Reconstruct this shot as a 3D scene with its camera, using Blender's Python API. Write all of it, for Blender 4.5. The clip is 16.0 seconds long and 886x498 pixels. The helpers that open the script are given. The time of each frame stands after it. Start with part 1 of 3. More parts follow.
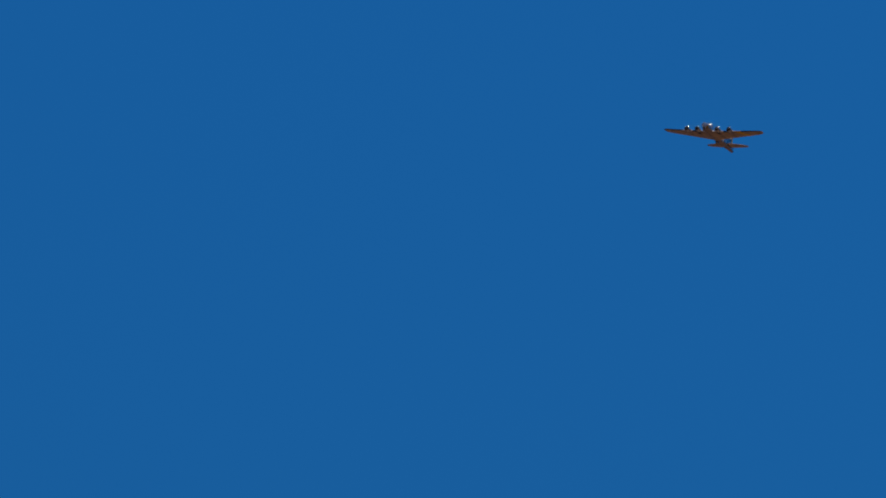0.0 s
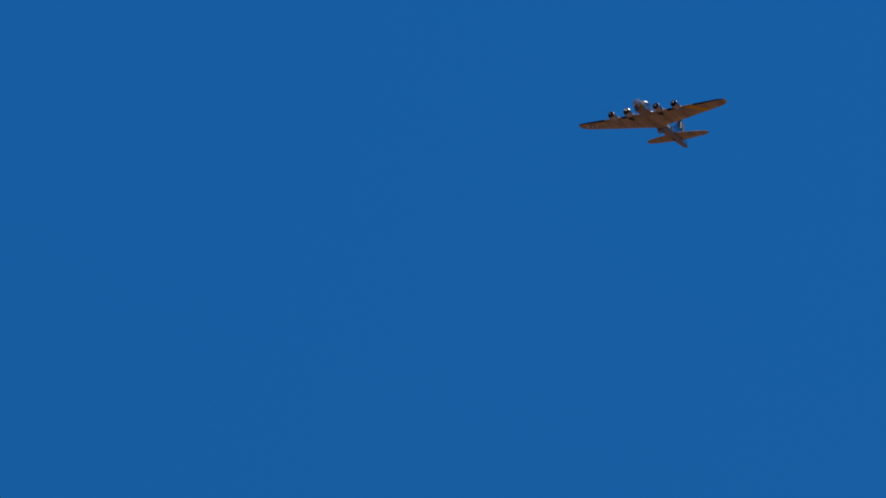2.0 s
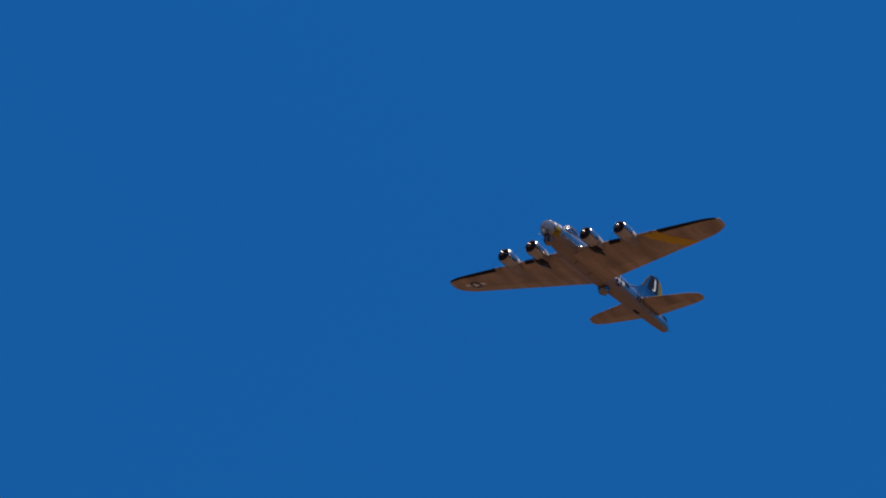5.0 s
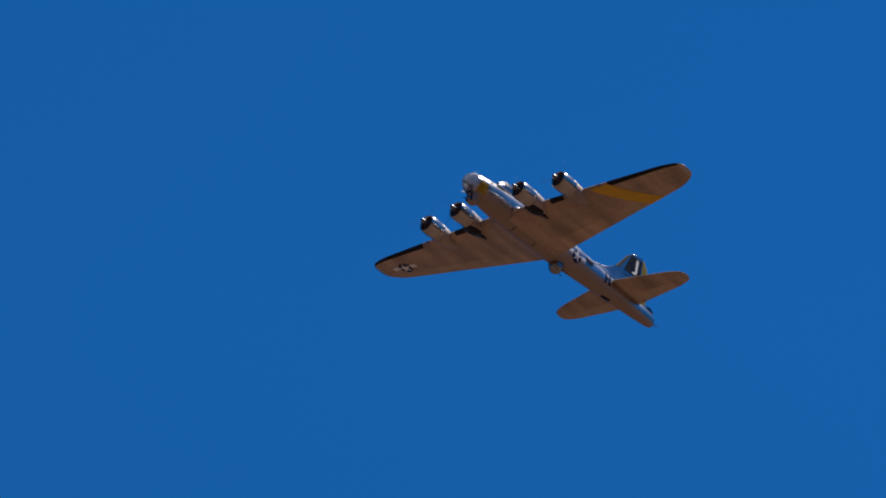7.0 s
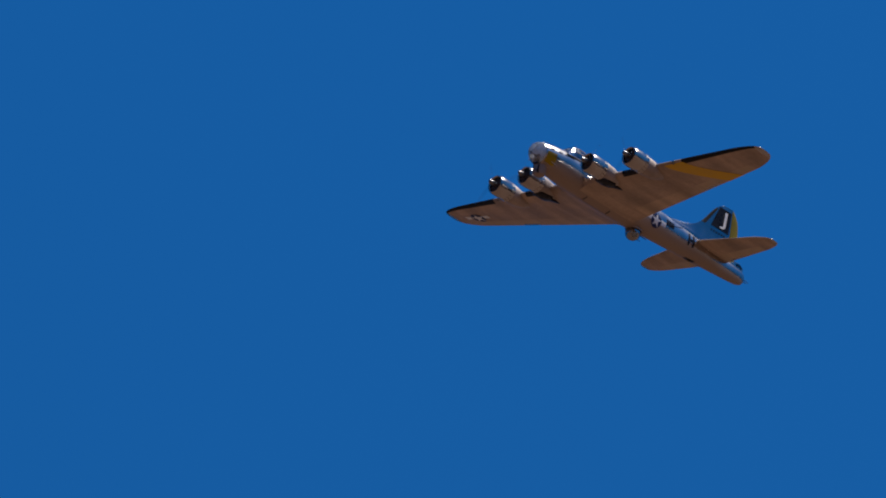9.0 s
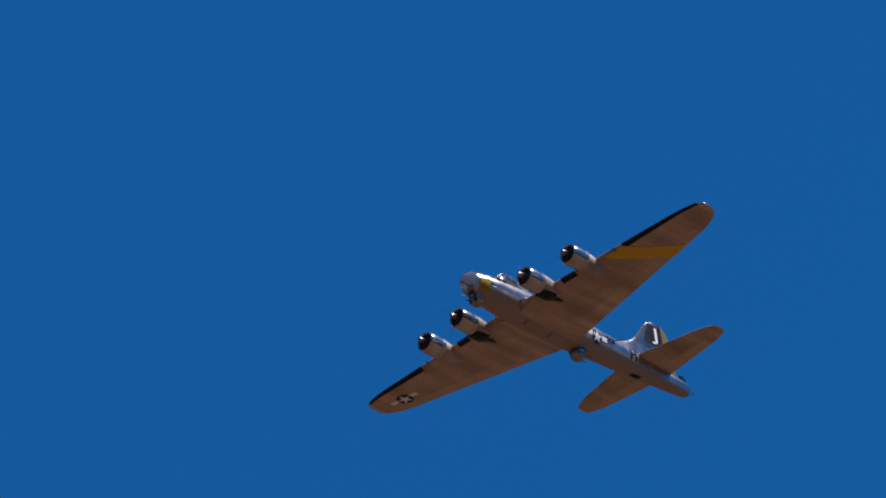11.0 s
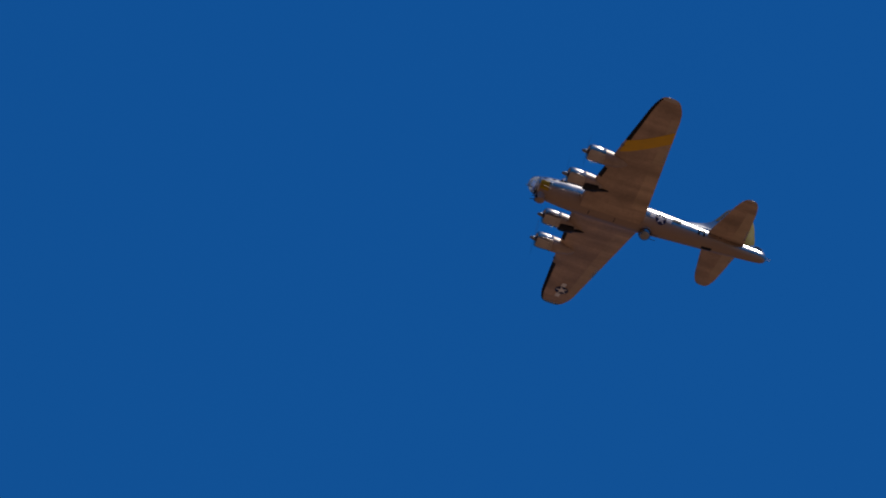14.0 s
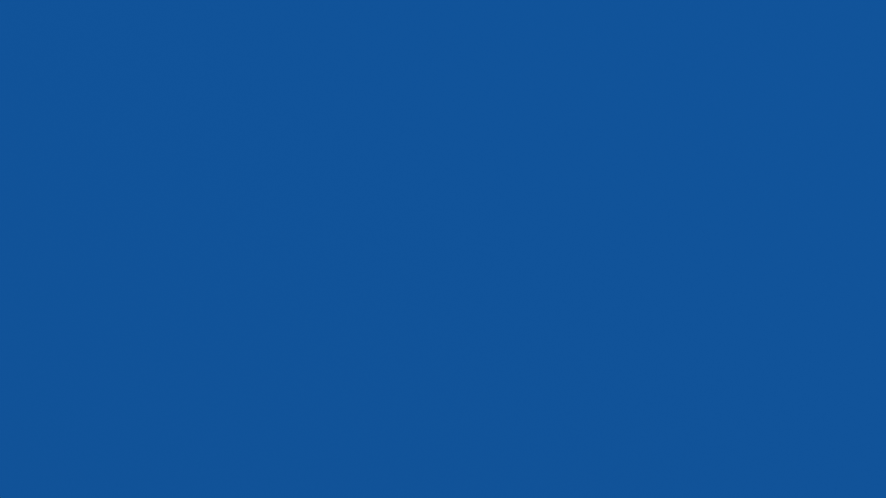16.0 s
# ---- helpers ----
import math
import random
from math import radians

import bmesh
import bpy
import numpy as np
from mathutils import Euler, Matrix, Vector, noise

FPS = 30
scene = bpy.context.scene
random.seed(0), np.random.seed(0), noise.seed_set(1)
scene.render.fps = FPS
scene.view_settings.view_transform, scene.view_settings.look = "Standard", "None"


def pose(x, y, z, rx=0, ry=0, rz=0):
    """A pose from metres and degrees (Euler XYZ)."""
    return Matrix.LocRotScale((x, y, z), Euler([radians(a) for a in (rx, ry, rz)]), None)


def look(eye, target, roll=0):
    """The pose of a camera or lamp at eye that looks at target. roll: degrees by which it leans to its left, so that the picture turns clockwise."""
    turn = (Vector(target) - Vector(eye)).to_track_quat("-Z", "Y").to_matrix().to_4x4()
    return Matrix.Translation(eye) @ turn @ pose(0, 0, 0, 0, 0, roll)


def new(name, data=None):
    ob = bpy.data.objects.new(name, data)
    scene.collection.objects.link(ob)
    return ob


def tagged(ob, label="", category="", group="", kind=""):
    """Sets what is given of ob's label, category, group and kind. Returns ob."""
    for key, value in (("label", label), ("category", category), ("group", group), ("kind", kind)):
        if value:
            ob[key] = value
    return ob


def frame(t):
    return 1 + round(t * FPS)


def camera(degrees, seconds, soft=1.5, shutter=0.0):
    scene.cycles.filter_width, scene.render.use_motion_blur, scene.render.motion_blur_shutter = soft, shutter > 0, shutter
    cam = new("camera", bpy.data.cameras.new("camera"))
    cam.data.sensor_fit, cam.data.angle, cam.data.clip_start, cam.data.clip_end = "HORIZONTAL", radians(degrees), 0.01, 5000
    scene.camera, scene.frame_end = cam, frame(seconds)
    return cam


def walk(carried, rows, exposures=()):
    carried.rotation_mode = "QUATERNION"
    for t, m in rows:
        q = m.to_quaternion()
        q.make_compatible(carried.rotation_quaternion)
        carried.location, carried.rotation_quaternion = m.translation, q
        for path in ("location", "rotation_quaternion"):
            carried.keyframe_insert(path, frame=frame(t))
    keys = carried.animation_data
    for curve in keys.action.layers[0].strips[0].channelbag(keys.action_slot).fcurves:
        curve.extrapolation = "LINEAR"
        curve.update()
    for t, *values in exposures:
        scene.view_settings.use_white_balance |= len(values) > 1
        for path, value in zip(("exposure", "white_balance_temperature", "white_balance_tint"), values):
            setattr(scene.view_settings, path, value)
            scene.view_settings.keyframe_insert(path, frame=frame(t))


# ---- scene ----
cam = camera(5.0, 16.0, soft=1.9, shutter=0.1)
CAMERA_ROWS = [
    (0, pose(0, 0, 1.7, 110.947, -0.233, 114.437)),
    (0.2, pose(0, 0, 1.7, 110.614, -0.093, 113.318)),
    (0.5, pose(0, 0, 1.7, 110.136, 0.016, 111.607)),
    (0.8, pose(0, 0, 1.7, 110.669, -0.034, 112.607)),
    (1, pose(0, 0, 1.7, 111.048, 0.004, 113.279)),
    (1.2, pose(0, 0, 1.7, 112.014, -0.024, 114.572)),
    (1.5, pose(0, 0, 1.7, 113.513, -0.004, 116.519)),
    (1.8, pose(0, 0, 1.7, 114.753, -0.027, 117.508)),
    (2, pose(0, 0, 1.7, 115.616, -0.001, 118.167)),
    (2.2, pose(0, 0, 1.7, 116.175, -0.042, 118.480)),
    (2.5, pose(0, 0, 1.7, 117.044, -0.074, 118.935)),
    (2.8, pose(0, 0, 1.7, 117.829, -0.071, 120.570)),
    (3, pose(0, 0, 1.7, 118.377, -0.066, 121.652)),
    (3.2, pose(0, 0, 1.7, 119.266, -0.093, 121.989)),
    (3.5, pose(0, 0, 1.7, 120.608, -0.134, 122.464)),
    (3.8, pose(0, 0, 1.7, 121.697, -0.126, 123.487)),
    (4, pose(0, 0, 1.7, 122.382, -0.183, 124.157)),
    (4.2, pose(0, 0, 1.7, 122.802, -0.129, 124.522)),
    (4.5, pose(0, 0, 1.7, 123.348, -0.147, 125.080)),
    (4.8, pose(0, 0, 1.7, 123.325, -0.099, 124.408)),
    (5, pose(0, 0, 1.7, 123.304, -0.099, 123.960)),
    (5.2, pose(0, 0, 1.7, 123.056, 0.052, 123.615)),
    (5.55, pose(0, 0, 1.7, 123.549, 0.128, 124.043)),
    (5.9, pose(0, 0, 1.7, 125.055, 0.139, 125.410)),
    (6.25, pose(0, 0, 1.7, 127.089, 0.069, 127.267)),
    (6.6, pose(0, 0, 1.7, 129.167, -0.069, 129.191)),
    (6.95, pose(0, 0, 1.7, 130.806, -0.207, 130.823)),
    (7.3, pose(0, 0, 1.7, 131.533, -0.231, 131.859)),
    (7.5, pose(0, 0, 1.7, 131.716, -0.043, 133.090)),
    (7.8, pose(0, 0, 1.7, 130.294, -0.228, 133.576)),
    (8, pose(0, 0, 1.7, 129.381, -0.290, 133.920)),
    (8.2, pose(0, 0, 1.7, 128.026, -0.541, 133.859)),
    (8.55, pose(0, 0, 1.7, 126.595, -0.617, 133.856)),
    (8.9, pose(0, 0, 1.7, 124.487, -0.542, 133.823)),
    (9.25, pose(0, 0, 1.7, 122.130, -0.387, 133.663)),
    (9.6, pose(0, 0, 1.7, 119.954, -0.214, 133.388)),
    (9.95, pose(0, 0, 1.7, 118.392, -0.072, 133.165)),
    (10.3, pose(0, 0, 1.7, 117.874, -0.010, 133.271)),
    (10.5, pose(0, 0, 1.7, 118.083, -0.054, 133.841)),
    (10.8, pose(0, 0, 1.7, 119.681, 0.060, 134.280)),
    (11, pose(0, 0, 1.7, 120.834, 0.212, 134.604)),
    (11.2, pose(0, 0, 1.7, 121.948, 0.108, 134.666)),
    (11.5, pose(0, 0, 1.7, 123.888, 0.163, 134.786)),
    (11.8, pose(0, 0, 1.7, 126.122, 0.112, 138.147)),
    (12, pose(0, 0, 1.7, 127.871, 0.186, 140.379)),
    (12.2, pose(0, 0, 1.7, 129.016, 0.066, 143.880)),
    (12.5, pose(0, 0, 1.7, 131.180, -0.143, 149.050)),
    (12.8, pose(0, 0, 1.7, 134.000, -0.082, 151.657)),
    (13, pose(0, 0, 1.7, 135.864, -0.122, 153.359)),
    (13.2, pose(0, 0, 1.7, 137.407, -0.141, 154.470)),
    (13.5, pose(0, 0, 1.7, 139.846, -0.106, 156.090)),
    (13.8, pose(0, 0, 1.7, 141.110, -0.376, 158.303)),
    (14, pose(0, 0, 1.7, 141.695, -0.713, 159.713)),
    (14.2, pose(0, 0, 1.7, 142.020, -0.525, 160.390)),
    (14.5, pose(0, 0, 1.7, 141.675, -0.625, 161.443)),
    (14.8, pose(0, 0, 1.7, 141.016, -0.399, 162.455)),
    (15, pose(0, 0, 1.7, 140.355, -0.302, 163.111)),
    (15.2, pose(0, 0, 1.7, 137.936, -0.292, 164.708)),
    (15.3, pose(0, 0, 1.7, 136.634, -0.301, 165.498)),
    (15.4, pose(0, 0, 1.7, 135.160, -0.416, 166.281)),
    (15.5, pose(0, 0, 1.7, 133.190, -0.972, 167.066)),
    (15.6, pose(0, 0, 1.7, 130.121, 1.205, 168.998)),
    (15.7, pose(0, 0, 1.7, 128.766, 0.504, 168.937)),
    (15.8, pose(0, 0, 1.7, 128.161, 0.326, 168.912)),
    (16, pose(0, 0, 1.7, 127.708, 0.267, 168.895)),
]
FLIGHT_ROWS = [
    (0, pose(-2560.78, -1084.30, 1105.50, -10.43, -1.48, 0.00)),
    (0.2, pose(-2543.98, -1024.58, 1069.26, -8.30, -1.20, 0.00)),
    (0.5, pose(-2514.55, -939.57, 1020.35, -5.02, -0.80, 0.00)),
    (0.8, pose(-2368.20, -940.23, 999.29, -3.61, -0.54, 0.00)),
    (1, pose(-2276.93, -933.24, 985.41, -2.76, -0.35, 0.00)),
    (1.2, pose(-2113.73, -920.97, 969.75, -2.53, -0.19, 0.00)),
    (1.5, pose(-1887.29, -896.17, 944.36, -2.31, 0.04, 0.00)),
    (1.8, pose(-1694.30, -839.07, 906.76, -2.70, 0.26, 0.00)),
    (2, pose(-1576.14, -801.65, 881.00, -3.02, 0.40, 0.00)),
    (2.2, pose(-1472.84, -758.86, 845.87, -3.84, 0.18, 0.00)),
    (2.5, pose(-1328.36, -699.07, 797.36, -5.13, -0.17, 0.00)),
    (2.8, pose(-1176.67, -664.49, 743.31, -6.04, -0.48, 0.00)),
    (3, pose(-1083.57, -641.19, 710.07, -6.65, -0.69, 0.00)),
    (3.2, pose(-1004.78, -604.44, 685.52, -7.53, -0.92, 0.00)),
    (3.5, pose(-896.22, -551.41, 650.65, -8.85, -1.27, 0.00)),
    (3.8, pose(-827.01, -529.19, 628.47, -10.04, -1.17, 0.00)),
    (4, pose(-783.49, -516.54, 612.07, -10.77, -1.12, 0.00)),
    (4.2, pose(-759.58, -507.11, 600.83, -10.38, -0.89, 0.00)),
    (4.5, pose(-724.32, -495.15, 583.43, -9.67, -0.56, 0.00)),
    (4.8, pose(-706.02, -472.30, 562.70, -8.21, -0.52, 0.00)),
    (5, pose(-693.90, -456.64, 550.21, -7.22, -0.49, 0.00)),
    (5.2, pose(-678.32, -438.66, 534.37, -5.94, -0.30, 0.00)),
    (5.55, pose(-650.11, -426.92, 526.36, -6.05, -0.23, 0.00)),
    (5.9, pose(-598.71, -414.97, 522.29, -7.36, -0.14, 0.00)),
    (6.25, pose(-539.24, -402.56, 519.58, -9.32, -0.10, 0.00)),
    (6.6, pose(-484.23, -390.77, 516.96, -11.40, -0.12, 0.00)),
    (6.95, pose(-443.41, -382.38, 514.72, -13.03, -0.17, 0.00)),
    (7.3, pose(-424.76, -381.16, 514.10, -13.67, -0.16, 0.00)),
    (7.5, pose(-415.92, -388.08, 515.19, -13.71, -0.04, 0.00)),
    (7.8, pose(-418.06, -395.04, 496.37, -16.65, -0.42, 0.00)),
    (8, pose(-419.51, -399.77, 483.42, -18.69, -0.69, 0.00)),
    (8.2, pose(-424.72, -404.50, 466.55, -20.52, -0.99, 0.00)),
    (8.55, pose(-428.17, -407.93, 447.66, -19.79, -1.11, 0.00)),
    (8.9, pose(-431.26, -410.44, 418.77, -16.74, -0.94, 0.00)),
    (9.25, pose(-433.68, -410.64, 386.08, -12.40, -0.61, 0.00)),
    (9.6, pose(-435.06, -408.42, 355.46, -7.81, -0.24, 0.00)),
    (9.95, pose(-434.61, -405.23, 332.30, -3.99, 0.07, 0.00)),
    (10.3, pose(-431.16, -403.61, 321.55, -1.98, 0.26, 0.00)),
    (10.5, pose(-423.03, -404.14, 317.34, -0.39, 0.34, 0.00)),
    (10.8, pose(-424.59, -410.55, 337.14, 3.05, 0.63, 0.00)),
    (11, pose(-423.86, -414.35, 353.02, 5.23, 0.83, 0.00)),
    (11.2, pose(-428.83, -422.24, 374.65, 5.70, 1.03, 0.00)),
    (11.5, pose(-437.01, -429.52, 411.98, 6.08, 1.36, 0.00)),
    (11.8, pose(-416.48, -457.26, 448.12, 5.17, 1.32, 0.00)),
    (12, pose(-398.89, -469.06, 480.73, 4.25, 1.30, 0.00)),
    (12.2, pose(-369.30, -492.04, 503.12, 1.98, 1.25, 0.00)),
    (12.5, pose(-321.44, -520.94, 538.87, -1.87, 1.10, 0.00)),
    (12.8, pose(-291.33, -520.09, 577.24, -4.04, 0.94, 0.00)),
    (13, pose(-268.96, -517.32, 603.89, -5.46, 0.78, 0.00)),
    (13.2, pose(-253.98, -514.29, 627.01, -6.80, 0.61, 0.00)),
    (13.5, pose(-232.81, -505.43, 662.99, -9.00, 0.24, 0.00)),
    (13.8, pose(-206.13, -510.44, 686.87, -12.62, -0.87, 0.00)),
    (14, pose(-188.27, -512.99, 702.75, -14.72, -1.65, 0.00)),
    (14.2, pose(-183.92, -516.82, 715.55, -14.76, -1.80, 0.00)),
    (14.5, pose(-176.04, -536.71, 724.88, -13.90, -1.93, 0.00)),
    (14.8, pose(-170.44, -558.23, 724.62, -11.24, -1.70, 0.00)),
    (15, pose(-166.14, -573.05, 724.03, -9.24, -1.53, 0.00)),
    (15.2, pose(-150.63, -606.24, 698.15, -7.25, -1.41, 0.00)),
    (15.3, pose(-140.82, -623.50, 683.99, -6.15, -1.31, 0.00)),
    (15.4, pose(-128.87, -642.79, 667.45, -4.84, -1.12, 0.00)),
    (15.5, pose(-112.12, -668.12, 644.42, -2.97, -0.58, 0.00)),
    (15.6, pose(-111.14, -699.72, 608.70, 1.08, 1.43, 0.00)),
    (15.7, pose(-99.62, -715.71, 592.36, 2.54, 1.87, 0.00)),
    (15.8, pose(-91.74, -722.84, 585.53, 3.17, 1.92, 0.00)),
    (16, pose(-77.41, -728.95, 581.50, 3.63, 1.90, 0.00)),
]

walk(cam, CAMERA_ROWS, exposures=[(0.0, -0.02, 6500, 10), (0.5, -0.07, 6500, 10), (1.5, 0.06, 6500, 10), (2.5, 0.01, 6500, 10), (3.5, 0.08, 6500, 10), (5.0, 0.09, 6500, 10), (8.0, 0.20, 6500, 10), (11.0, 0.06, 6500, 10), (12.5, 0.03, 6500, 10), (13.5, 0.05, 6500, 10), (15.0, -0.02, 6450, 12), (15.5, -0.10, 6180, 18), (16.0, 0.08, 6180, 15)])

# ---- sky and sun ----
SUN_WAY = Vector((-0.34, 0.33, 0.88)).normalized()
world = bpy.data.worlds.new("sky")
scene.world = world
world.use_nodes = True
wn, wl = world.node_tree.nodes, world.node_tree.links
sky = wn.new("ShaderNodeTexSky")
sky.sky_type = "NISHITA"
sky.sun_disc = False
sky.sun_elevation = math.asin(SUN_WAY.z)
sky.sun_rotation = math.atan2(SUN_WAY.x, SUN_WAY.y)
sky.air_density, sky.dust_density, sky.ozone_density, sky.altitude = 0.8, 0.0, 3.0, 2500
tone = wn.new("ShaderNodeMix")
tone.data_type, tone.blend_type = "RGBA", "MULTIPLY"
tone.inputs[0].default_value = 1.0
# darkened below the view to dim low reflections on the metal, deeper and purer blue with height
where, part_up, tint = wn.new("ShaderNodeTexCoord"), wn.new("ShaderNodeSeparateXYZ"), wn.new("ShaderNodeValToRGB")
stops = tint.color_ramp.elements
stops[0].position, stops[0].color = 0.0, (0.012, 0.055, 0.12, 1)
stops[1].position, stops[1].color = 0.82, (0.078, 0.67, 1.19, 1)
for up, shade in ((0.17, (0.034, 0.20, 0.36, 1)), (0.33, (0.070, 0.474, 0.730, 1)), (0.49, (0.080, 0.59, 0.955, 1)), (0.55, (0.083, 0.61, 0.995, 1)), (0.65, (0.090, 0.69, 1.13, 1))):
    stops.new(up).color = shade
wl.new(where.outputs["Generated"], part_up.inputs[0])
wl.new(part_up.outputs[2], tint.inputs[0])
wl.new(tint.outputs[0], tone.inputs[7])
wl.new(sky.outputs[0], tone.inputs[6])
back = wn["Background"]
back.inputs[1].default_value = 0.127
wl.new(tone.outputs[2], back.inputs[0])

sun = new("sun", bpy.data.lights.new("sun", "SUN"))
sun.data.energy, sun.data.angle, sun.data.color = 4.6, radians(0.53), (1.0, 0.93, 0.84)
sun.matrix_world = look(SUN_WAY * 50, (0, 0, 0))


# ---- materials ----
def material(name, base, rough=0.5, metal=0.0, vary=0.15, scale=3.0, fine=40.0, bump=0.02, seams=0.0, streak=0.0, ground_tone=None, stained=0.0):
    """Painted or bare surface: two scales of tone, uneven gloss, fine relief; seams: riveted panel joints;
    ground_tone: the ground's brown reflection, painted on a dulled belly; stained: exhaust stain on the chord lines
    of the four engines."""
    m = bpy.data.materials.new(name)
    m.use_nodes = True
    n, l = m.node_tree.nodes, m.node_tree.links
    b = n["Principled BSDF"]
    b.inputs["Metallic"].default_value = metal
    tc = n.new("ShaderNodeTexCoord")
    big, small = n.new("ShaderNodeTexNoise"), n.new("ShaderNodeTexNoise")
    big.inputs["Scale"].default_value, big.inputs["Detail"].default_value = scale, 5
    small.inputs["Scale"].default_value, small.inputs["Detail"].default_value = fine, 3
    l.new(tc.outputs["Object"], big.inputs["Vector"])
    l.new(tc.outputs["Object"], small.inputs["Vector"])
    add = n.new("ShaderNodeMath")
    add.operation = "MULTIPLY_ADD"
    add.inputs[1].default_value = 0.35
    l.new(small.outputs[0], add.inputs[0])
    l.new(big.outputs[0], add.inputs[2])
    ramp = n.new("ShaderNodeMapRange")
    ramp.inputs[1].default_value, ramp.inputs[2].default_value = 0.35, 1.0
    ramp.inputs[3].default_value, ramp.inputs[4].default_value = 1 - vary, 1 + vary
    l.new(add.outputs[0], ramp.inputs[0])
    col = n.new("ShaderNodeVectorMath")
    col.operation = "SCALE"
    col.inputs[0].default_value = base
    l.new(ramp.outputs[0], col.inputs[3])
    last = col.outputs[0]
    if streak:
        # oil and soot drawn back along the chord
        span, run, dirt = n.new("ShaderNodeMapping"), n.new("ShaderNodeTexNoise"), n.new("ShaderNodeMapRange")
        span.inputs["Scale"].default_value = (0.12, 1.1, 1.0)
        run.inputs["Scale"].default_value, run.inputs["Detail"].default_value = 0.9, 6
        dirt.inputs[1].default_value, dirt.inputs[2].default_value = 0.35, 0.65
        dirt.inputs[3].default_value, dirt.inputs[4].default_value = 1 - streak, 1 + streak * 0.4
        l.new(tc.outputs["Object"], span.inputs[0])
        l.new(span.outputs[0], run.inputs["Vector"])
        l.new(run.outputs[0], dirt.inputs[0])
        soot = n.new("ShaderNodeVectorMath")
        soot.operation = "SCALE"
        l.new(last, soot.inputs[0])
        l.new(dirt.outputs[0], soot.inputs[3])
        last = soot.outputs[0]
    if seams:
        brick = n.new("ShaderNodeTexBrick")
        brick.inputs["Scale"].default_value = 1.0
        brick.inputs["Brick Width"].default_value, brick.inputs["Row Height"].default_value = 1.15, 0.62
        brick.inputs["Mortar Size"].default_value, brick.inputs["Mortar Smooth"].default_value = 0.014, 0.3
        brick.inputs["Color1"].default_value = (1, 1, 1, 1)
        brick.inputs["Color2"].default_value = (1 - 0.35 * seams,) * 3 + (1,)
        brick.inputs["Mortar"].default_value = (1 - 0.7 * seams,) * 3 + (1,)
        l.new(tc.outputs["Object"], brick.inputs["Vector"])
        mul = n.new("ShaderNodeVectorMath")
        mul.operation = "MULTIPLY"
        l.new(last, mul.inputs[0])
        l.new(brick.outputs[0], mul.inputs[1])
        last = mul.outputs[0]
    axes = n.new("ShaderNodeSeparateXYZ")
    l.new(tc.outputs["Object"], axes.inputs[0])
    if stained:
        # distance from the nearest engine line, 3.22 m or 6.84 m out, made ragged by the streak noise
        away = axes.outputs[1]
        for op, value in (("ABSOLUTE", 0), ("SUBTRACT", 5.03), ("ABSOLUTE", 0), ("SUBTRACT", 1.81), ("ABSOLUTE", 0)):
            m1 = n.new("ShaderNodeMath")
            m1.operation = op
            m1.inputs[1].default_value = value
            l.new(away, m1.inputs[0])
            away = m1.outputs[0]
        ragged, stain, overlay = n.new("ShaderNodeMath"), n.new("ShaderNodeMapRange"), n.new("ShaderNodeVectorMath")
        ragged.operation, ragged.inputs[1].default_value = "MULTIPLY_ADD", -0.9
        l.new(run.outputs[0], ragged.inputs[0])
        l.new(away, ragged.inputs[2])
        stain.interpolation_type = "SMOOTHSTEP"
        stain.inputs[1].default_value, stain.inputs[2].default_value = -0.35, 0.55
        stain.inputs[3].default_value, stain.inputs[4].default_value = 1 - stained, 1.0
        l.new(ragged.outputs[0], stain.inputs[0])
        overlay.operation = "SCALE"
        l.new(last, overlay.inputs[0])
        l.new(stain.outputs[0], overlay.inputs[3])
        last = overlay.outputs[0]
    overlay = None
    if ground_tone:
        # lower skin browned and dulled by height, imitating reflected ground
        edge, overlay, skin = n.new("ShaderNodeMath"), n.new("ShaderNodeMapRange"), n.new("ShaderNodeMix")
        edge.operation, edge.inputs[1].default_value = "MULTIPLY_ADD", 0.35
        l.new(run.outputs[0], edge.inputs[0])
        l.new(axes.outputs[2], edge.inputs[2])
        overlay.interpolation_type = "SMOOTHSTEP"
        overlay.inputs[1].default_value, overlay.inputs[2].default_value = -0.42, 0.14
        overlay.inputs[3].default_value, overlay.inputs[4].default_value = 1.0, 0.0
        l.new(edge.outputs[0], overlay.inputs[0])
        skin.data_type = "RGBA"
        skin.inputs[7].default_value = ground_tone + (1,)
        l.new(overlay.outputs[0], skin.inputs[0])
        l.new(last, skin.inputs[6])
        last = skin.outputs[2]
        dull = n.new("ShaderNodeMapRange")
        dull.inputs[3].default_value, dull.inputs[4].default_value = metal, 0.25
        l.new(overlay.outputs[0], dull.inputs[0])
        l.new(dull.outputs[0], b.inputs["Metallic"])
    l.new(last, b.inputs["Base Color"])
    gloss = n.new("ShaderNodeMapRange")
    gloss.inputs[1].default_value, gloss.inputs[2].default_value = 0.3, 0.8
    gloss.inputs[3].default_value, gloss.inputs[4].default_value = rough * 0.8, min(1, rough * 1.25)
    l.new(big.outputs[0], gloss.inputs[0])
    if overlay:
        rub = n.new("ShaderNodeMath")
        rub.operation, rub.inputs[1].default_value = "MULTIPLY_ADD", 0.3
        l.new(overlay.outputs[0], rub.inputs[0])
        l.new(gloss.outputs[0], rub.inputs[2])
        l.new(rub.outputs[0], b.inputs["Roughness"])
    else:
        l.new(gloss.outputs[0], b.inputs["Roughness"])
    bp = n.new("ShaderNodeBump")
    bp.inputs["Strength"].default_value, bp.inputs["Distance"].default_value = 0.3, bump
    l.new(add.outputs[0], bp.inputs["Height"])
    l.new(bp.outputs[0], b.inputs["Normal"])
    return m


